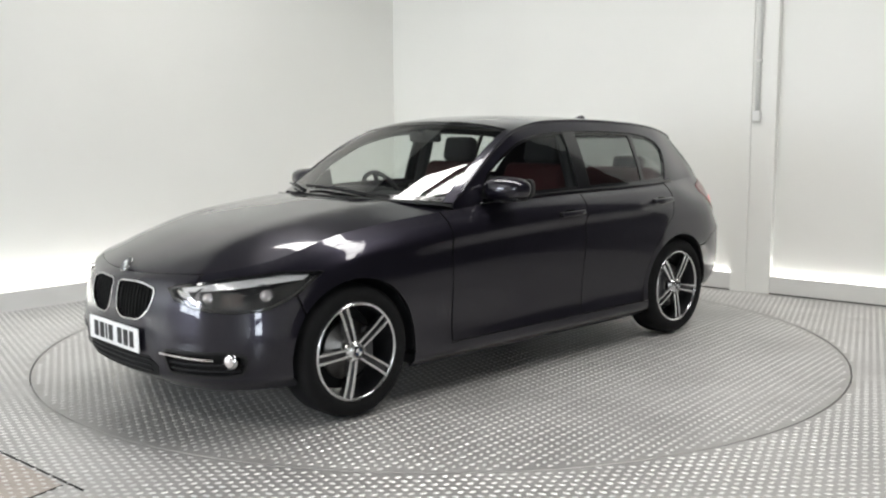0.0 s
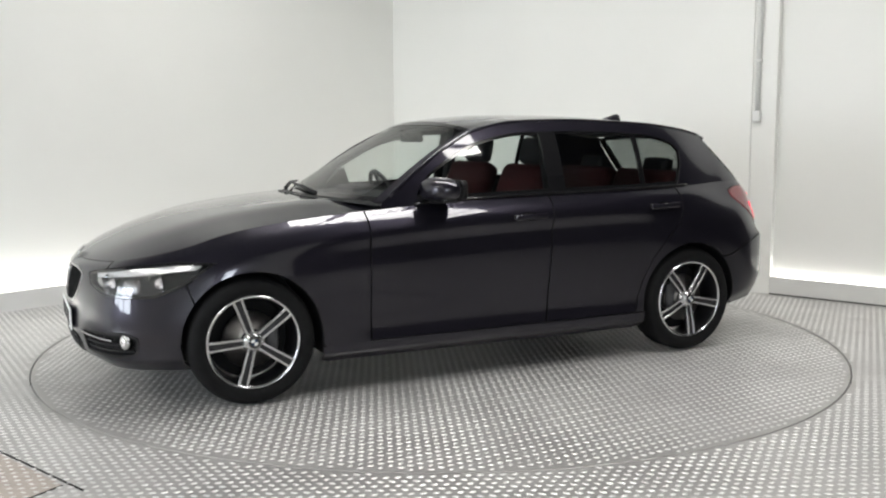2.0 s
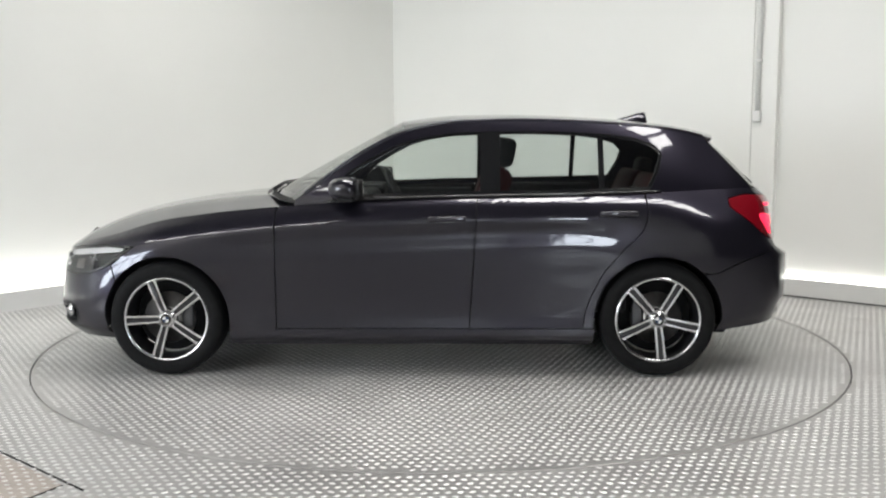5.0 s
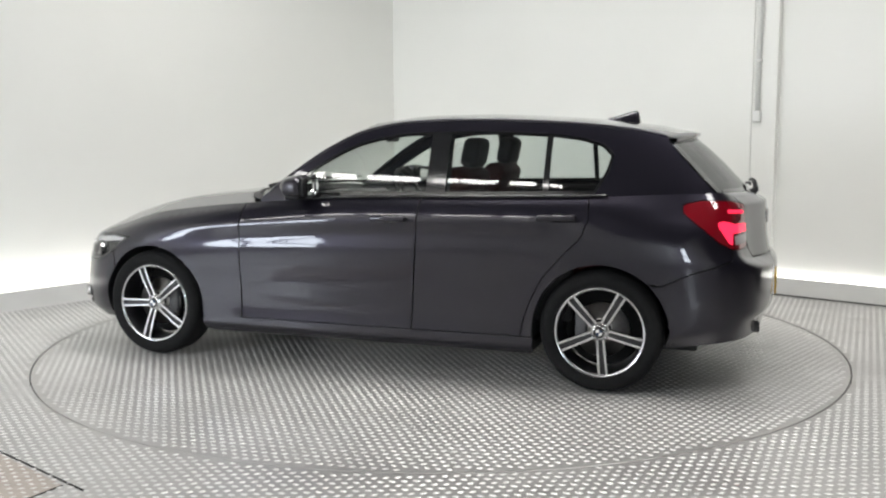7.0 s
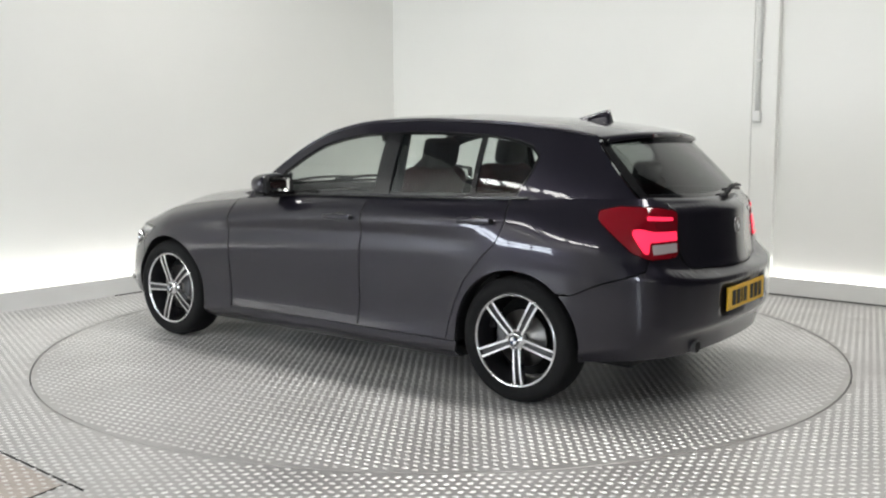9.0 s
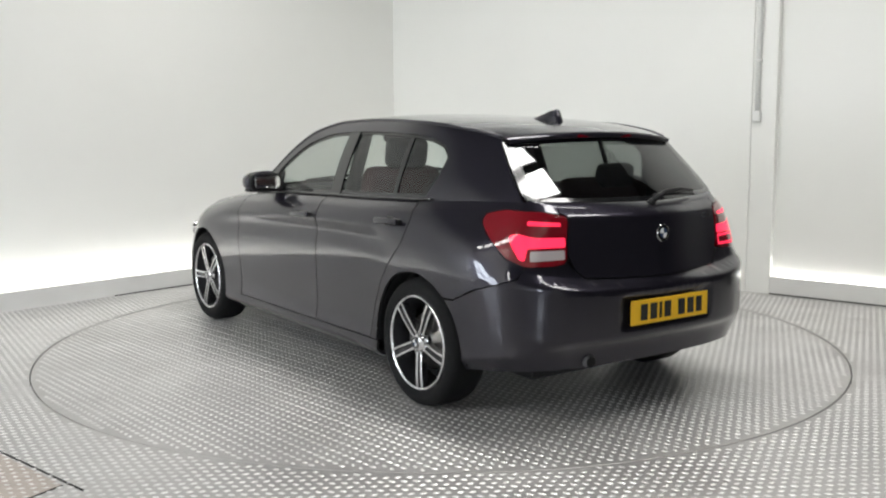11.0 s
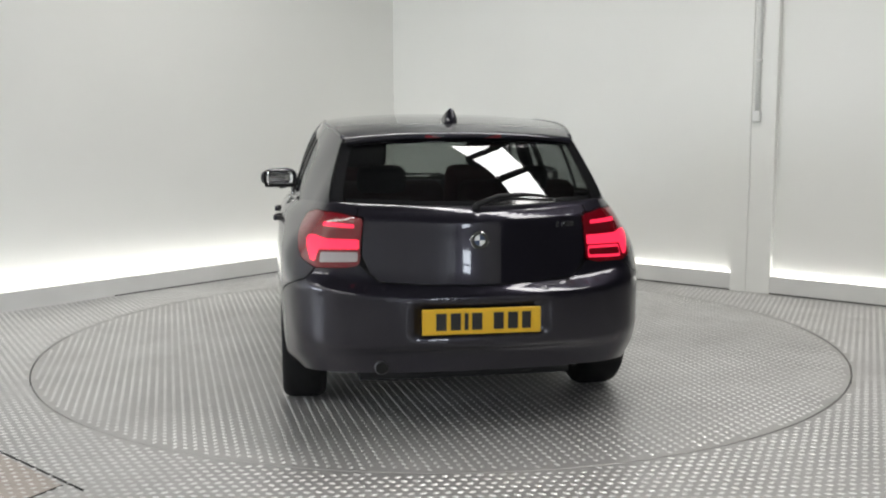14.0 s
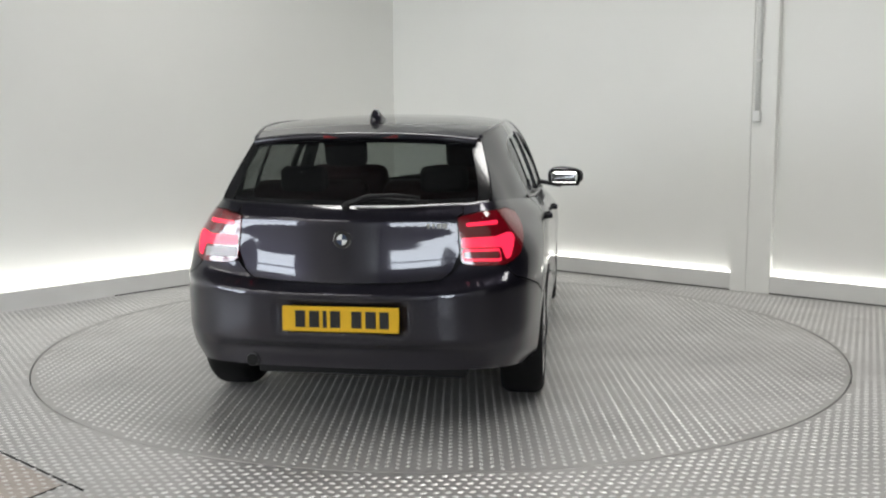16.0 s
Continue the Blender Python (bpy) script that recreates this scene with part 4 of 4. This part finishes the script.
    badge(base @ pose(0, -0.004, 0) @ pose(0, 0, 0, -90, 0, 0), 0.031, w, "centre_cap")
    for k in range(5):
        a = radians(offset + 36 + 72 * k)
        bm = bmesh.new()
        add_cyl(bm, base @ pose(-0.046 * math.cos(a), -0.020, 0.046 * math.sin(a)) @ pose(0, 0, 0, 90, 0, 0), 0.0075, 0.0075, 0.012, 8)
        part("wheel_bolt", bm, STEEL, w)


def badge(m, r, parent, name="badge"):
    """Round emblem: chrome edge, black ring, quartered middle; m's z looks outwards."""
    bm = bmesh.new()
    add_cyl(bm, m, r, r * 0.97, 0.005, 32)
    b = part(name, bm, CHROME, parent, "round quartered emblem", True)
    under = b if parent is car else parent
    bm = bmesh.new()
    add_cyl(bm, m @ pose(0, 0, 0.002), r * 0.92, r * 0.92, 0.0035, 32)
    part("badge_ring", bm, GLOSS_BLACK, under)
    for k in range(4):
        bm = bmesh.new()
        c = bm.verts.new(m @ Vector((0, 0, 0.0048)))
        ring = [bm.verts.new(m @ Vector((r * 0.58 * math.cos(radians(90 * k + 90 * i / 6)), r * 0.58 * math.sin(radians(90 * k + 90 * i / 6)), 0.0048))) for i in range(7)]
        for p, q in zip(ring, ring[1:]):
            bm.faces.new((c, p, q))
        part("badge_quarter", bm, BADGE_WHITE if k % 2 else BADGE_BLUE, under)
    return b


wheel(FW, 1, 38)
wheel(RW, 1, 60)
wheel(FW, -1, 50)
wheel(RW, -1, 20)


# ---- inner body ----
def inner_body():
    # black backing behind the panels, added so that gaps and openings stay dark
    inner = ([(2.30, 0.20)] + arc(FW, ZC, AR + 0.02, 180, 0, 24) + [(3.05, 0.22)] + low_line(3.06, U_NOSE, 16)
             + top_line(U_NOSE, U_TAIL, 0.012, 90) + low_line(U_TAIL, -0.37, 16) + arc(RW, ZC, AR + 0.02, 180, 0, 24) + [(0.40, 0.20)])
    shell("inner_shell", skin, inner, [], BLACK, car, whole=True, step=0.045, inset=0.035, thick=0.0, label="black inner shell added to keep the body's gaps dark")
    bm = bmesh.new()
    add_box(bm, Matrix.Translation(Vector((1.32, 0, 0.195)) + SHIFT), 1.90, 1.56, 0.06, 0.01)
    add_box(bm, Matrix.Translation(Vector((1.34, 0, 0.205)) + SHIFT), 3.6, 1.02, 0.06, 0.01)
    add_box(bm, Matrix.Translation(Vector((-0.46, 0, 0.305)) + SHIFT), 0.40, 1.10, 0.07, 0.02)
    part("underbody", bm, BLACK, car, "black underbody")
    bm = bmesh.new()
    for x in (FW, RW):
        add_tube(bm, [Vector((x, -0.76, 0.317)) + SHIFT, Vector((x, 0.76, 0.317)) + SHIFT], 0.05, 10)
    part("axles", bm, BLACK, car)


inner_body()


def kidney(side):
    ring = shell("kidney_grille", skin, grow(KIDNEY, 0.006), [grow(KIDNEY, -0.002)], CHROME, car, side, 0.02, -0.003, 0.010, "chrome kidney-shaped grille surround")
    shell("grille_back", skin, grow(KIDNEY, -0.002), [], PIT, ring, side, 0.03, 0.022, 0.0)
    us = [p[0] for p in KIDNEY]
    arr = np.array(KIDNEY)
    for u in np.linspace(min(us) + 0.03, max(us) - 0.02, 10):
        # height of the opening at this place
        zs = []
        for i in range(len(arr)):
            (a, b), (c, d) = arr[i], arr[(i + 1) % len(arr)]
            if (a - u) * (c - u) < 0:
                zs.append(b + (d - b) * (u - a) / (c - a))
        if len(zs) >= 2:
            shell("grille_bar", skin, [(u - 0.004, min(zs)), (u + 0.004, min(zs)), (u + 0.004, max(zs)), (u - 0.004, max(zs))], [], PIT, ring, side, 0.03, 0.010, 0.010)


def headlamp(side):
    h = shell("headlamp", skin, HEADLAMP, [], LAMP_GLASS, car, side, 0.03, 0.002, 0.0, "clear headlamp with round reflectors")
    shell("housing", skin, grow(HEADLAMP, 0.003), [], LAMP_BOWL_DULL, h, side, 0.03, 0.050, 0.0)
    shell("lamp_edge", skin, grow(HEADLAMP, 0.004), [grow(HEADLAMP, -0.007)], GLOSS_BLACK, h, side, 0.02, 0.001, 0.03)
    # chrome lid; its bright reflection is put in as plain white
    brow = [(2.93, 0.700), (3.06, 0.704), (3.30, 0.686), (3.60, 0.650), (3.58, 0.634), (3.30, 0.654), (3.08, 0.674), (2.96, 0.682)]
    shell("lamp_brow", skin, brow, [], BADGE_WHITE, h, side, 0.02, 0.012, 0.01, "chrome lid under the lamp's upper edge, its shine painted white")
    for u, z, r, mat in ((3.15, 0.618, 0.056, LAMP_BOWL), (3.45, 0.610, 0.050, LAMP_BOWL)):
        p = Vector(skin(u, z, 0.03))
        q = Vector(skin(u, z, 0.0))
        n = Vector((0.86, 0.5, 0.0)).normalized()
        if side < 0:
            p.y, n.y = -p.y, -n.y
        m = Matrix.Translation(p + SHIFT) @ n.to_track_quat("Z", "Y").to_matrix().to_4x4()
        verts, faces = [], []
        prof = [(r, 0.020), (r * 0.92, 0.012), (r * 0.75, -0.012), (r * 0.4, -0.026), (0.001, -0.030)]
        for rr, zz in prof:
            verts += [m @ Vector((rr * math.cos(2 * math.pi * i / 28), rr * math.sin(2 * math.pi * i / 28), zz)) for i in range(28)]
        for k in range(4):
            for i in range(28):
                faces.append((k * 28 + i, k * 28 + (i + 1) % 28, (k + 1) * 28 + (i + 1) % 28, (k + 1) * 28 + i))
        rf = mesh_object("reflector", verts, faces, mat, h)
        bm = bmesh.new()
        bmesh.ops.create_uvsphere(bm, u_segments=16, v_segments=10, radius=r * 0.5, matrix=m @ pose(0, 0, -0.008))
        part("projector", bm, LENS_CLEAR, h, "", True)
    shell("indicator", skin, [(3.26, 0.575), (3.36, 0.572), (3.37, 0.625), (3.26, 0.632)], [], LAMP_AMBER, h, side, 0.02, 0.035, 0.0)
    shell("inner_trim", skin, [(3.50, 0.585), (3.60, 0.612), (3.64, 0.640), (3.56, 0.632)], [], LAMP_BOWL, h, side, 0.02, 0.02, 0.0)


def taillamp(side):
    t = shell("tail_lamp", skin, TAILLAMP, [], LENS_RED, car, side, 0.025, -0.004, 0.015, "glossy red L-shaped tail lamp")
    lower = [(-0.72, 0.770), (-0.918, 0.772), (-0.918, 0.814), (-0.72, 0.814)]
    bars = [("lit_bar", [(-0.923, 0.826), (-0.923, 0.868), (-0.74, 0.872), (-0.65, 0.888), (-0.602, 0.884), (-0.600, 0.862), (-0.664, 0.780), (-0.690, 0.772), (-0.705, 0.826)], LENS_LIT),
            ("lit_bar", [(-0.70, 0.926), (-0.90, 0.918), (-0.90, 0.934), (-0.70, 0.944)], LENS_LIT),
            ("dark_band", [(-0.76, 0.886), (-0.925, 0.881), (-0.925, 0.908), (-0.76, 0.914)], LENS_DEEP),
            ("reversing_lens" if side > 0 else "fog_lens", lower, LENS_REVERSE if side > 0 else LENS_RED)]
    for nm, poly, mat in bars:
        shell(nm, skin, rounded(poly, 0.008, 2), [], mat, t, side, 0.03, -0.0065, 0.004)
    if side < 0:
        shell("lit_ring", skin, rounded(grow(lower, 0.006), 0.012, 2), [rounded(grow(lower, -0.006), 0.008, 2)], LENS_LIT, t, side, 0.02, -0.008, 0.003, "glowing rim of the rear fog lamp")
    shell("lamp_edge", skin, grow(TAILLAMP, 0.003), [grow(TAILLAMP, -0.006)], LENS_DEEP, t, side, 0.02, -0.003, 0.02)


def intake(side):
    b = shell("intake_back", skin, grow(SIDE_INTAKE, 0.004), [], PIT, car, side, 0.03, 0.035, 0.0, "black lower air intake")
    shell("intake_rim", skin, grow(SIDE_INTAKE, 0.004), [grow(SIDE_INTAKE, -0.010)], BLACK, b, side, 0.02, -0.002, 0.03)
    shell("intake_blade", skin, [(U_NOSE - 0.38, 0.362), (U_NOSE - 0.68, 0.352), (U_NOSE - 0.68, 0.343), (U_NOSE - 0.38, 0.350)], [], CHROME, b, side, 0.03, -0.004, 0.012, "bright metal blade")
    for z in (0.315, 0.288):
        shell("intake_bar", skin, [(U_NOSE - 0.43, z), (U_NOSE - 0.80, z + 0.004), (U_NOSE - 0.80, z + 0.014), (U_NOSE - 0.43, z + 0.010)], [], BLACK, b, side, 0.03, 0.008, 0.01)
    p = Vector(skin(U_NOSE - 0.755, 0.345, 0.006))
    n = Vector((0.93, 0.36, 0))
    if side < 0:
        p.y, n.y = -p.y, -n.y
    m = Matrix.Translation(p + SHIFT) @ n.to_track_quat("Z", "Y").to_matrix().to_4x4()
    bm = bmesh.new()
    add_cyl(bm, m, 0.040, 0.036, 0.03, 24)
    f = part("fog_lamp", bm, CHROME, car, "round fog lamp in a bright ring", True)
    bm = bmesh.new()
    bmesh.ops.create_uvsphere(bm, u_segments=20, v_segments=10, radius=0.032, matrix=m @ pose(0, 0, 0.006) @ Matrix.Diagonal((1, 1, 0.5, 1)))
    part("fog_lens", bm, LENS_CLEAR, f, "", True)


def lower_intake():
    b = shell("lower_intake", skin, MID_INTAKE, [], PIT, car, whole=True, step=0.03, inset=-0.002, thick=0.006, label="black lower middle air intake")
    for z in (0.258, 0.285, 0.310):
        shell("intake_bar", skin, [(U_NOSE, z), (U_NOSE - 0.31, z), (U_NOSE - 0.31, z + 0.008), (U_NOSE, z + 0.008)], [], BLACK, b, whole=True, step=0.03, inset=-0.006, thick=0.006)


lower_intake()


def door_mirror(side):
    s = side
    bm = bmesh.new()
    c = Vector((1.672, 0.878 if s > 0 else -0.940, 1.034)) + SHIFT   # the left one is turned in a little
    r = bmesh.ops.create_uvsphere(bm, u_segments=24, v_segments=16, radius=1.0)
    for v in bm.verts:
        x, y, z = v.co
        # blunt at the back, rounded to the front, tapering outwards
        k = lambda t, p: math.copysign(abs(t) ** p, t)
        xx, yy, zz = k(x, 0.8) * 0.108, k(y, 0.7) * 0.120, k(z, 0.72) * 0.064
        if x < 0:
            xx *= 0.45
        yy *= s
        out = yy * s / 0.12
        xx -= 0.018 * out
        zz *= 1 - 0.10 * out
        v.co = c + Vector((xx, yy, zz))
    mir = part("door_mirror", bm, PAINT, car, "body-coloured door mirror on a black foot", True)
    bm = bmesh.new()
    add_box(bm, Matrix.Translation(c + Vector((-0.052, 0, 0.0))) @ pose(0, 0, 0, 0, 0, s * 8), 0.012, 0.205, 0.100, 0.03, 3)
    rim = part("mirror_rim", bm, BLACK, mir, "", True)
    bm = bmesh.new()
    add_box(bm, Matrix.Translation(c + Vector((-0.059, 0, 0.0))) @ pose(0, 0, 0, 0, 0, s * 8), 0.006, 0.180, 0.082, 0.022, 3)
    part("mirror_glass", bm, MIRROR, mir)
    bm = bmesh.new()
    add_box(bm, Matrix.Translation(Vector((1.690, s * (0.800 if s > 0 else 0.835), 0.985)) + SHIFT) @ pose(0, 0, 0, -s * 10, 0, 0), 0.09, 0.16, 0.026, 0.010, 2)
    part("mirror_foot", bm, BLACK, mir, "", True)
    bm = bmesh.new()
    add_box(bm, Matrix.Translation(c + Vector((0.005, 0, -0.052))), 0.09, 0.19, 0.022, 0.010, 2)
    part("mirror_base", bm, BLACK, mir, "", True)


for side in (1, -1):
    kidney(side)
    headlamp(side)
    taillamp(side)
    intake(side)
    door_mirror(side)


def number_plate(x, z, face, mat, label, tilt):
    """A plate with plain dark bars for its writing."""
    m = Matrix.Translation(Vector((x, 0, z)) + SHIFT) @ pose(0, 0, 0, 0, tilt, 0 if face > 0 else 180)
    ob = part("number_plate", box(m, 0.008, 0.522, 0.113, 0.003, 1), mat, car, label)
    y = -0.205
    for w in (0.052, 0.052, 0.020, 0.052, 0.0, 0.052, 0.052, 0.046):
        if w:
            part("plate_bar", box(m @ pose(0.0052, y + w / 2, 0), 0.002, w * 0.86, 0.074), PLATE_INK, ob)
            y += w + 0.011
        else:
            y += 0.032
    return ob


number_plate(3.480, 0.395, 1, PLATE_WHITE, "white front number plate with dark bars", 0)
number_plate(-0.841, 0.522, -1, PLATE_YELLOW, "yellow rear number plate with dark bars", 0)

# emblem, fin, wipers, exhaust
badge(Matrix.Translation(Vector((3.402, 0, 0.716)) + SHIFT) @ pose(0, 0, 0, 0, 48, 0) @ pose(0, 0, 0, 0, 0, 90), 0.041, car)
badge(Matrix.Translation(Vector((-0.785, 0, 0.866)) + SHIFT) @ pose(0, 0, 0, 0, -88, 0) @ pose(0, 0, 0, 0, 0, 90), 0.041, car)


def fin():
    bm = bmesh.new()
    prof = [(0.115, 0.000), (0.080, 0.014), (0.02, 0.036), (-0.035, 0.058), (-0.070, 0.068), (-0.084, 0.062), (-0.096, 0.0)]
    n = 13
    rings = []
    for x, h in prof:
        w = 0.040 * max(1 - (x / 0.125) ** 2, 0.05) ** 0.5
        rings.append([bm.verts.new(Vector((0.02 + x, w * math.cos(math.pi * i / (n - 1)), 1.390 + x * 0.09 + max(h, 0.001) * math.sin(math.pi * i / (n - 1)) ** 1.3)) + SHIFT) for i in range(n)])
    for a, b in zip(rings, rings[1:]):
        for i in range(n - 1):
            bm.faces.new((a[i], a[i + 1], b[i + 1], b[i]))
    part("roof_aerial", bm, PAINT, roof_ob, "dark shark-fin aerial", True)


fin()


def model_mark():
    """Small bright letters on the gate, too small to read."""
    for k, w in enumerate((0.012, 0.012, 0.020, 0.022)):
        u = -1.085 + 0.027 * k
        x, y, z = skin(u, 0.922, -0.002)
        part("model_mark", box(Matrix.Translation(Vector((x, -y, z)) + SHIFT) @ pose(0, 0, 0, 0, 0, 12), 0.004, w, 0.022), CHROME, tailgate, "small bright metal mark")


model_mark()


def wipers():
    for y0, y1 in ((0.30, -0.32), (-0.22, -0.68)):
        bm = bmesh.new()
        rows = screen_rows(-1, 1, 0.0, 0.14, 41, 3)
        pick = lambda y, r: min(rows[r], key=lambda p: abs(p[1] - y))
        a, b = Vector(pick(y0, 0)), Vector(pick(y1, 1))
        off = Vector((0.02, 0, 0.018))
        add_tube(bm, [a + off + SHIFT, (a + b) / 2 + off * 1.6 + SHIFT, b + off + SHIFT], [0.012, 0.010, 0.006])
        part("windscreen_wiper", bm, BLACK, car, "black windscreen wiper", True)


wipers()


def exhaust():
    for dy in (0.0,):
        bm = bmesh.new()
        add_tube(bm, [Vector((-0.46, 0.43 + dy, 0.318)) + SHIFT, Vector((-0.765, 0.43 + dy, 0.312)) + SHIFT], 0.030, 20)
        e = part("exhaust_pipe", bm, CALIPER, car, "dull steel exhaust tip", True)
        bm = bmesh.new()
        add_cyl(bm, Matrix.Translation(Vector((-0.767, 0.43 + dy, 0.312)) + SHIFT) @ pose(0, 0, 0, 0, 90, 0), 0.026, 0.026, 0.004, 20)
        part("exhaust_hole", bm, PIT, e)


exhaust()


# ---- inside the car ----
def seat(x, y, mat, name="front_seat"):
    bm = bmesh.new()
    add_box(bm, Matrix.Translation(Vector((x, y, 0.52)) + SHIFT) @ pose(0, 0, 0, 0, -6, 0), 0.52, 0.50, 0.16, 0.06, 3)
    s = part(name, bm, mat, car, "dark red leather seat", True)
    bm = bmesh.new()
    add_box(bm, Matrix.Translation(Vector((x - 0.34, y, 0.84)) + SHIFT) @ pose(0, 0, 0, 0, -20, 0), 0.15, 0.50, 0.62, 0.06, 3)
    part("backrest", bm, mat, s, "", True)
    bm = bmesh.new()
    add_box(bm, Matrix.Translation(Vector((x - 0.47, y, 1.215)) + SHIFT) @ pose(0, 0, 0, 0, -12, 0), 0.10, 0.26, 0.17, 0.04, 3)
    hr = part("headrest", bm, CLOTH, s, "black headrest", True)
    bm = bmesh.new()
    for d in (-0.06, 0.06):
        add_tube(bm, [Vector((x - 0.445, y + d, 1.05)) + SHIFT, Vector((x - 0.465, y + d, 1.18)) + SHIFT], 0.007, 8)
    part("headrest_post", bm, CHROME, s)


seat(1.28, 0.37, LEATHER)
seat(1.28, -0.37, LEATHER)


def cabin():
    bm = bmesh.new()
    add_box(bm, Matrix.Translation(Vector((0.38, 0, 0.52)) + SHIFT), 0.50, 1.24, 0.18, 0.06, 3)
    s = part("rear_bench", bm, LEATHER, car, "dark red leather rear bench", True)
    for y, w in ((0.34, 0.60), (-0.34, 0.60)):
        bm = bmesh.new()
        add_box(bm, Matrix.Translation(Vector((0.02, y, 0.82)) + SHIFT) @ pose(0, 0, 0, 0, -22, 0), 0.14, w, 0.56, 0.05, 3)
        part("backrest", bm, LEATHER, s, "", True)
    for y in (0.36, -0.36):
        bm = bmesh.new()
        add_box(bm, Matrix.Translation(Vector((-0.12, y, 1.10)) + SHIFT) @ pose(0, 0, 0, 0, -12, 0), 0.09, 0.24, 0.13, 0.035, 3)
        part("headrest", bm, CLOTH, s, "", True)
    bm = bmesh.new()
    add_box(bm, Matrix.Translation(Vector((-0.34, 0, 0.92)) + SHIFT), 0.42, 1.02, 0.03, 0.01)
    part("parcel_shelf", bm, CLOTH, car)
    bm = bmesh.new()
    add_box(bm, Matrix.Translation(Vector((1.86, 0, 0.86)) + SHIFT) @ pose(0, 0, 0, 0, 6, 0), 0.56, 1.36, 0.20, 0.06, 3)
    add_box(bm, Matrix.Translation(Vector((1.68, -0.37, 0.96)) + SHIFT), 0.22, 0.36, 0.08, 0.035, 3)
    d = part("dashboard", bm, CLOTH, car, "black soft dashboard", True)
    bm = bmesh.new()
    add_box(bm, Matrix.Translation(Vector((1.40, 0, 0.52)) + SHIFT), 0.9, 0.20, 0.22, 0.05, 3)
    part("centre_console", bm, CLOTH, car, "", True)
    # steering wheel on the right
    m = Matrix.Translation(Vector((1.50, -0.37, 0.92)) + SHIFT) @ pose(0, 0, 0, 0, -65, 0)
    bm = bmesh.new()
    n, k = 36, 8
    ring = [[bm.verts.new(m @ Vector(((0.178 + 0.015 * math.cos(2 * math.pi * j / k)) * math.cos(2 * math.pi * i / n), (0.178 + 0.015 * math.cos(2 * math.pi * j / k)) * math.sin(2 * math.pi * i / n), 0.015 * math.sin(2 * math.pi * j / k)))) for j in range(k)] for i in range(n)]
    for i in range(n):
        for j in range(k):
            bm.faces.new((ring[i][j], ring[(i + 1) % n][j], ring[(i + 1) % n][(j + 1) % k], ring[i][(j + 1) % k]))
    sw = part("steering_wheel", bm, CLOTH, car, "black three-spoke steering wheel", True)
    bm = bmesh.new()
    add_cyl(bm, m, 0.065, 0.055, 0.05, 24)
    part("wheel_boss", bm, CLOTH, sw, "", True)
    for a in (0, 180, 270):
        part("wheel_spoke", box(m @ pose(0.115 * math.cos(radians(a + 90)), 0.115 * math.sin(radians(a + 90)), 0, 0, 0, a + 90), 0.12, 0.035, 0.016, 0.004), CLOTH, sw)
    # inner mirror
    bm = bmesh.new()
    add_box(bm, Matrix.Translation(Vector((1.475, 0.0, 1.305)) + SHIFT) @ pose(0, 0, 0, 0, 8, 8), 0.035, 0.235, 0.065, 0.016, 3)
    im = part("inner_mirror", bm, BLACK, car, "black inner rear-view mirror", True)
    bm = bmesh.new()
    add_tube(bm, [Vector((1.50, 0, 1.31)) + SHIFT, Vector((1.545, 0, 1.335)) + SHIFT], 0.014, 8)
    part("mirror_stem", bm, BLACK, im)
    for s_ in (1, -1):
        # inner door cards and pillars
        bm = bmesh.new()
        add_box(bm, Matrix.Translation(Vector((1.47, s_ * 0.745, 0.64)) + SHIFT), 0.94, 0.05, 0.62, 0.02, 2)
        part("door_card", bm, CLOTH, car, "black inner door card")
        bm = bmesh.new()
        add_box(bm, Matrix.Translation(Vector((0.55, s_ * 0.745, 0.66)) + SHIFT), 0.78, 0.05, 0.64, 0.02, 2)
        part("door_card", bm, CLOTH, car)
        bm = bmesh.new()
        add_tube(bm, [Vector((0.90, s_ * 0.70, 0.95)) + SHIFT, Vector((0.90, s_ * 0.58, 1.34)) + SHIFT], 0.04, 8)
        part("inner_pillar", bm, CLOTH, car)
    bm = bmesh.new()
    add_box(bm, Matrix.Translation(Vector((0.8, 0, 0.28)) + SHIFT), 2.6, 1.4, 0.03)
    part("cabin_floor", bm, CLOTH, car)


cabin()


# ---- what turns ----
def heading(t):
    return 223.409 - 9.0579 * t + 0.0129 * t * t


def motions():
    times = [0.5 * i for i in range(33)]
    walk(car, [(t, pose(0, 0, 0.0026, 0, 0, heading(t))) for t in times])
    walk(table, [(t, pose(0, 0, 0, 0, 0, heading(t))) for t in times])


motions()
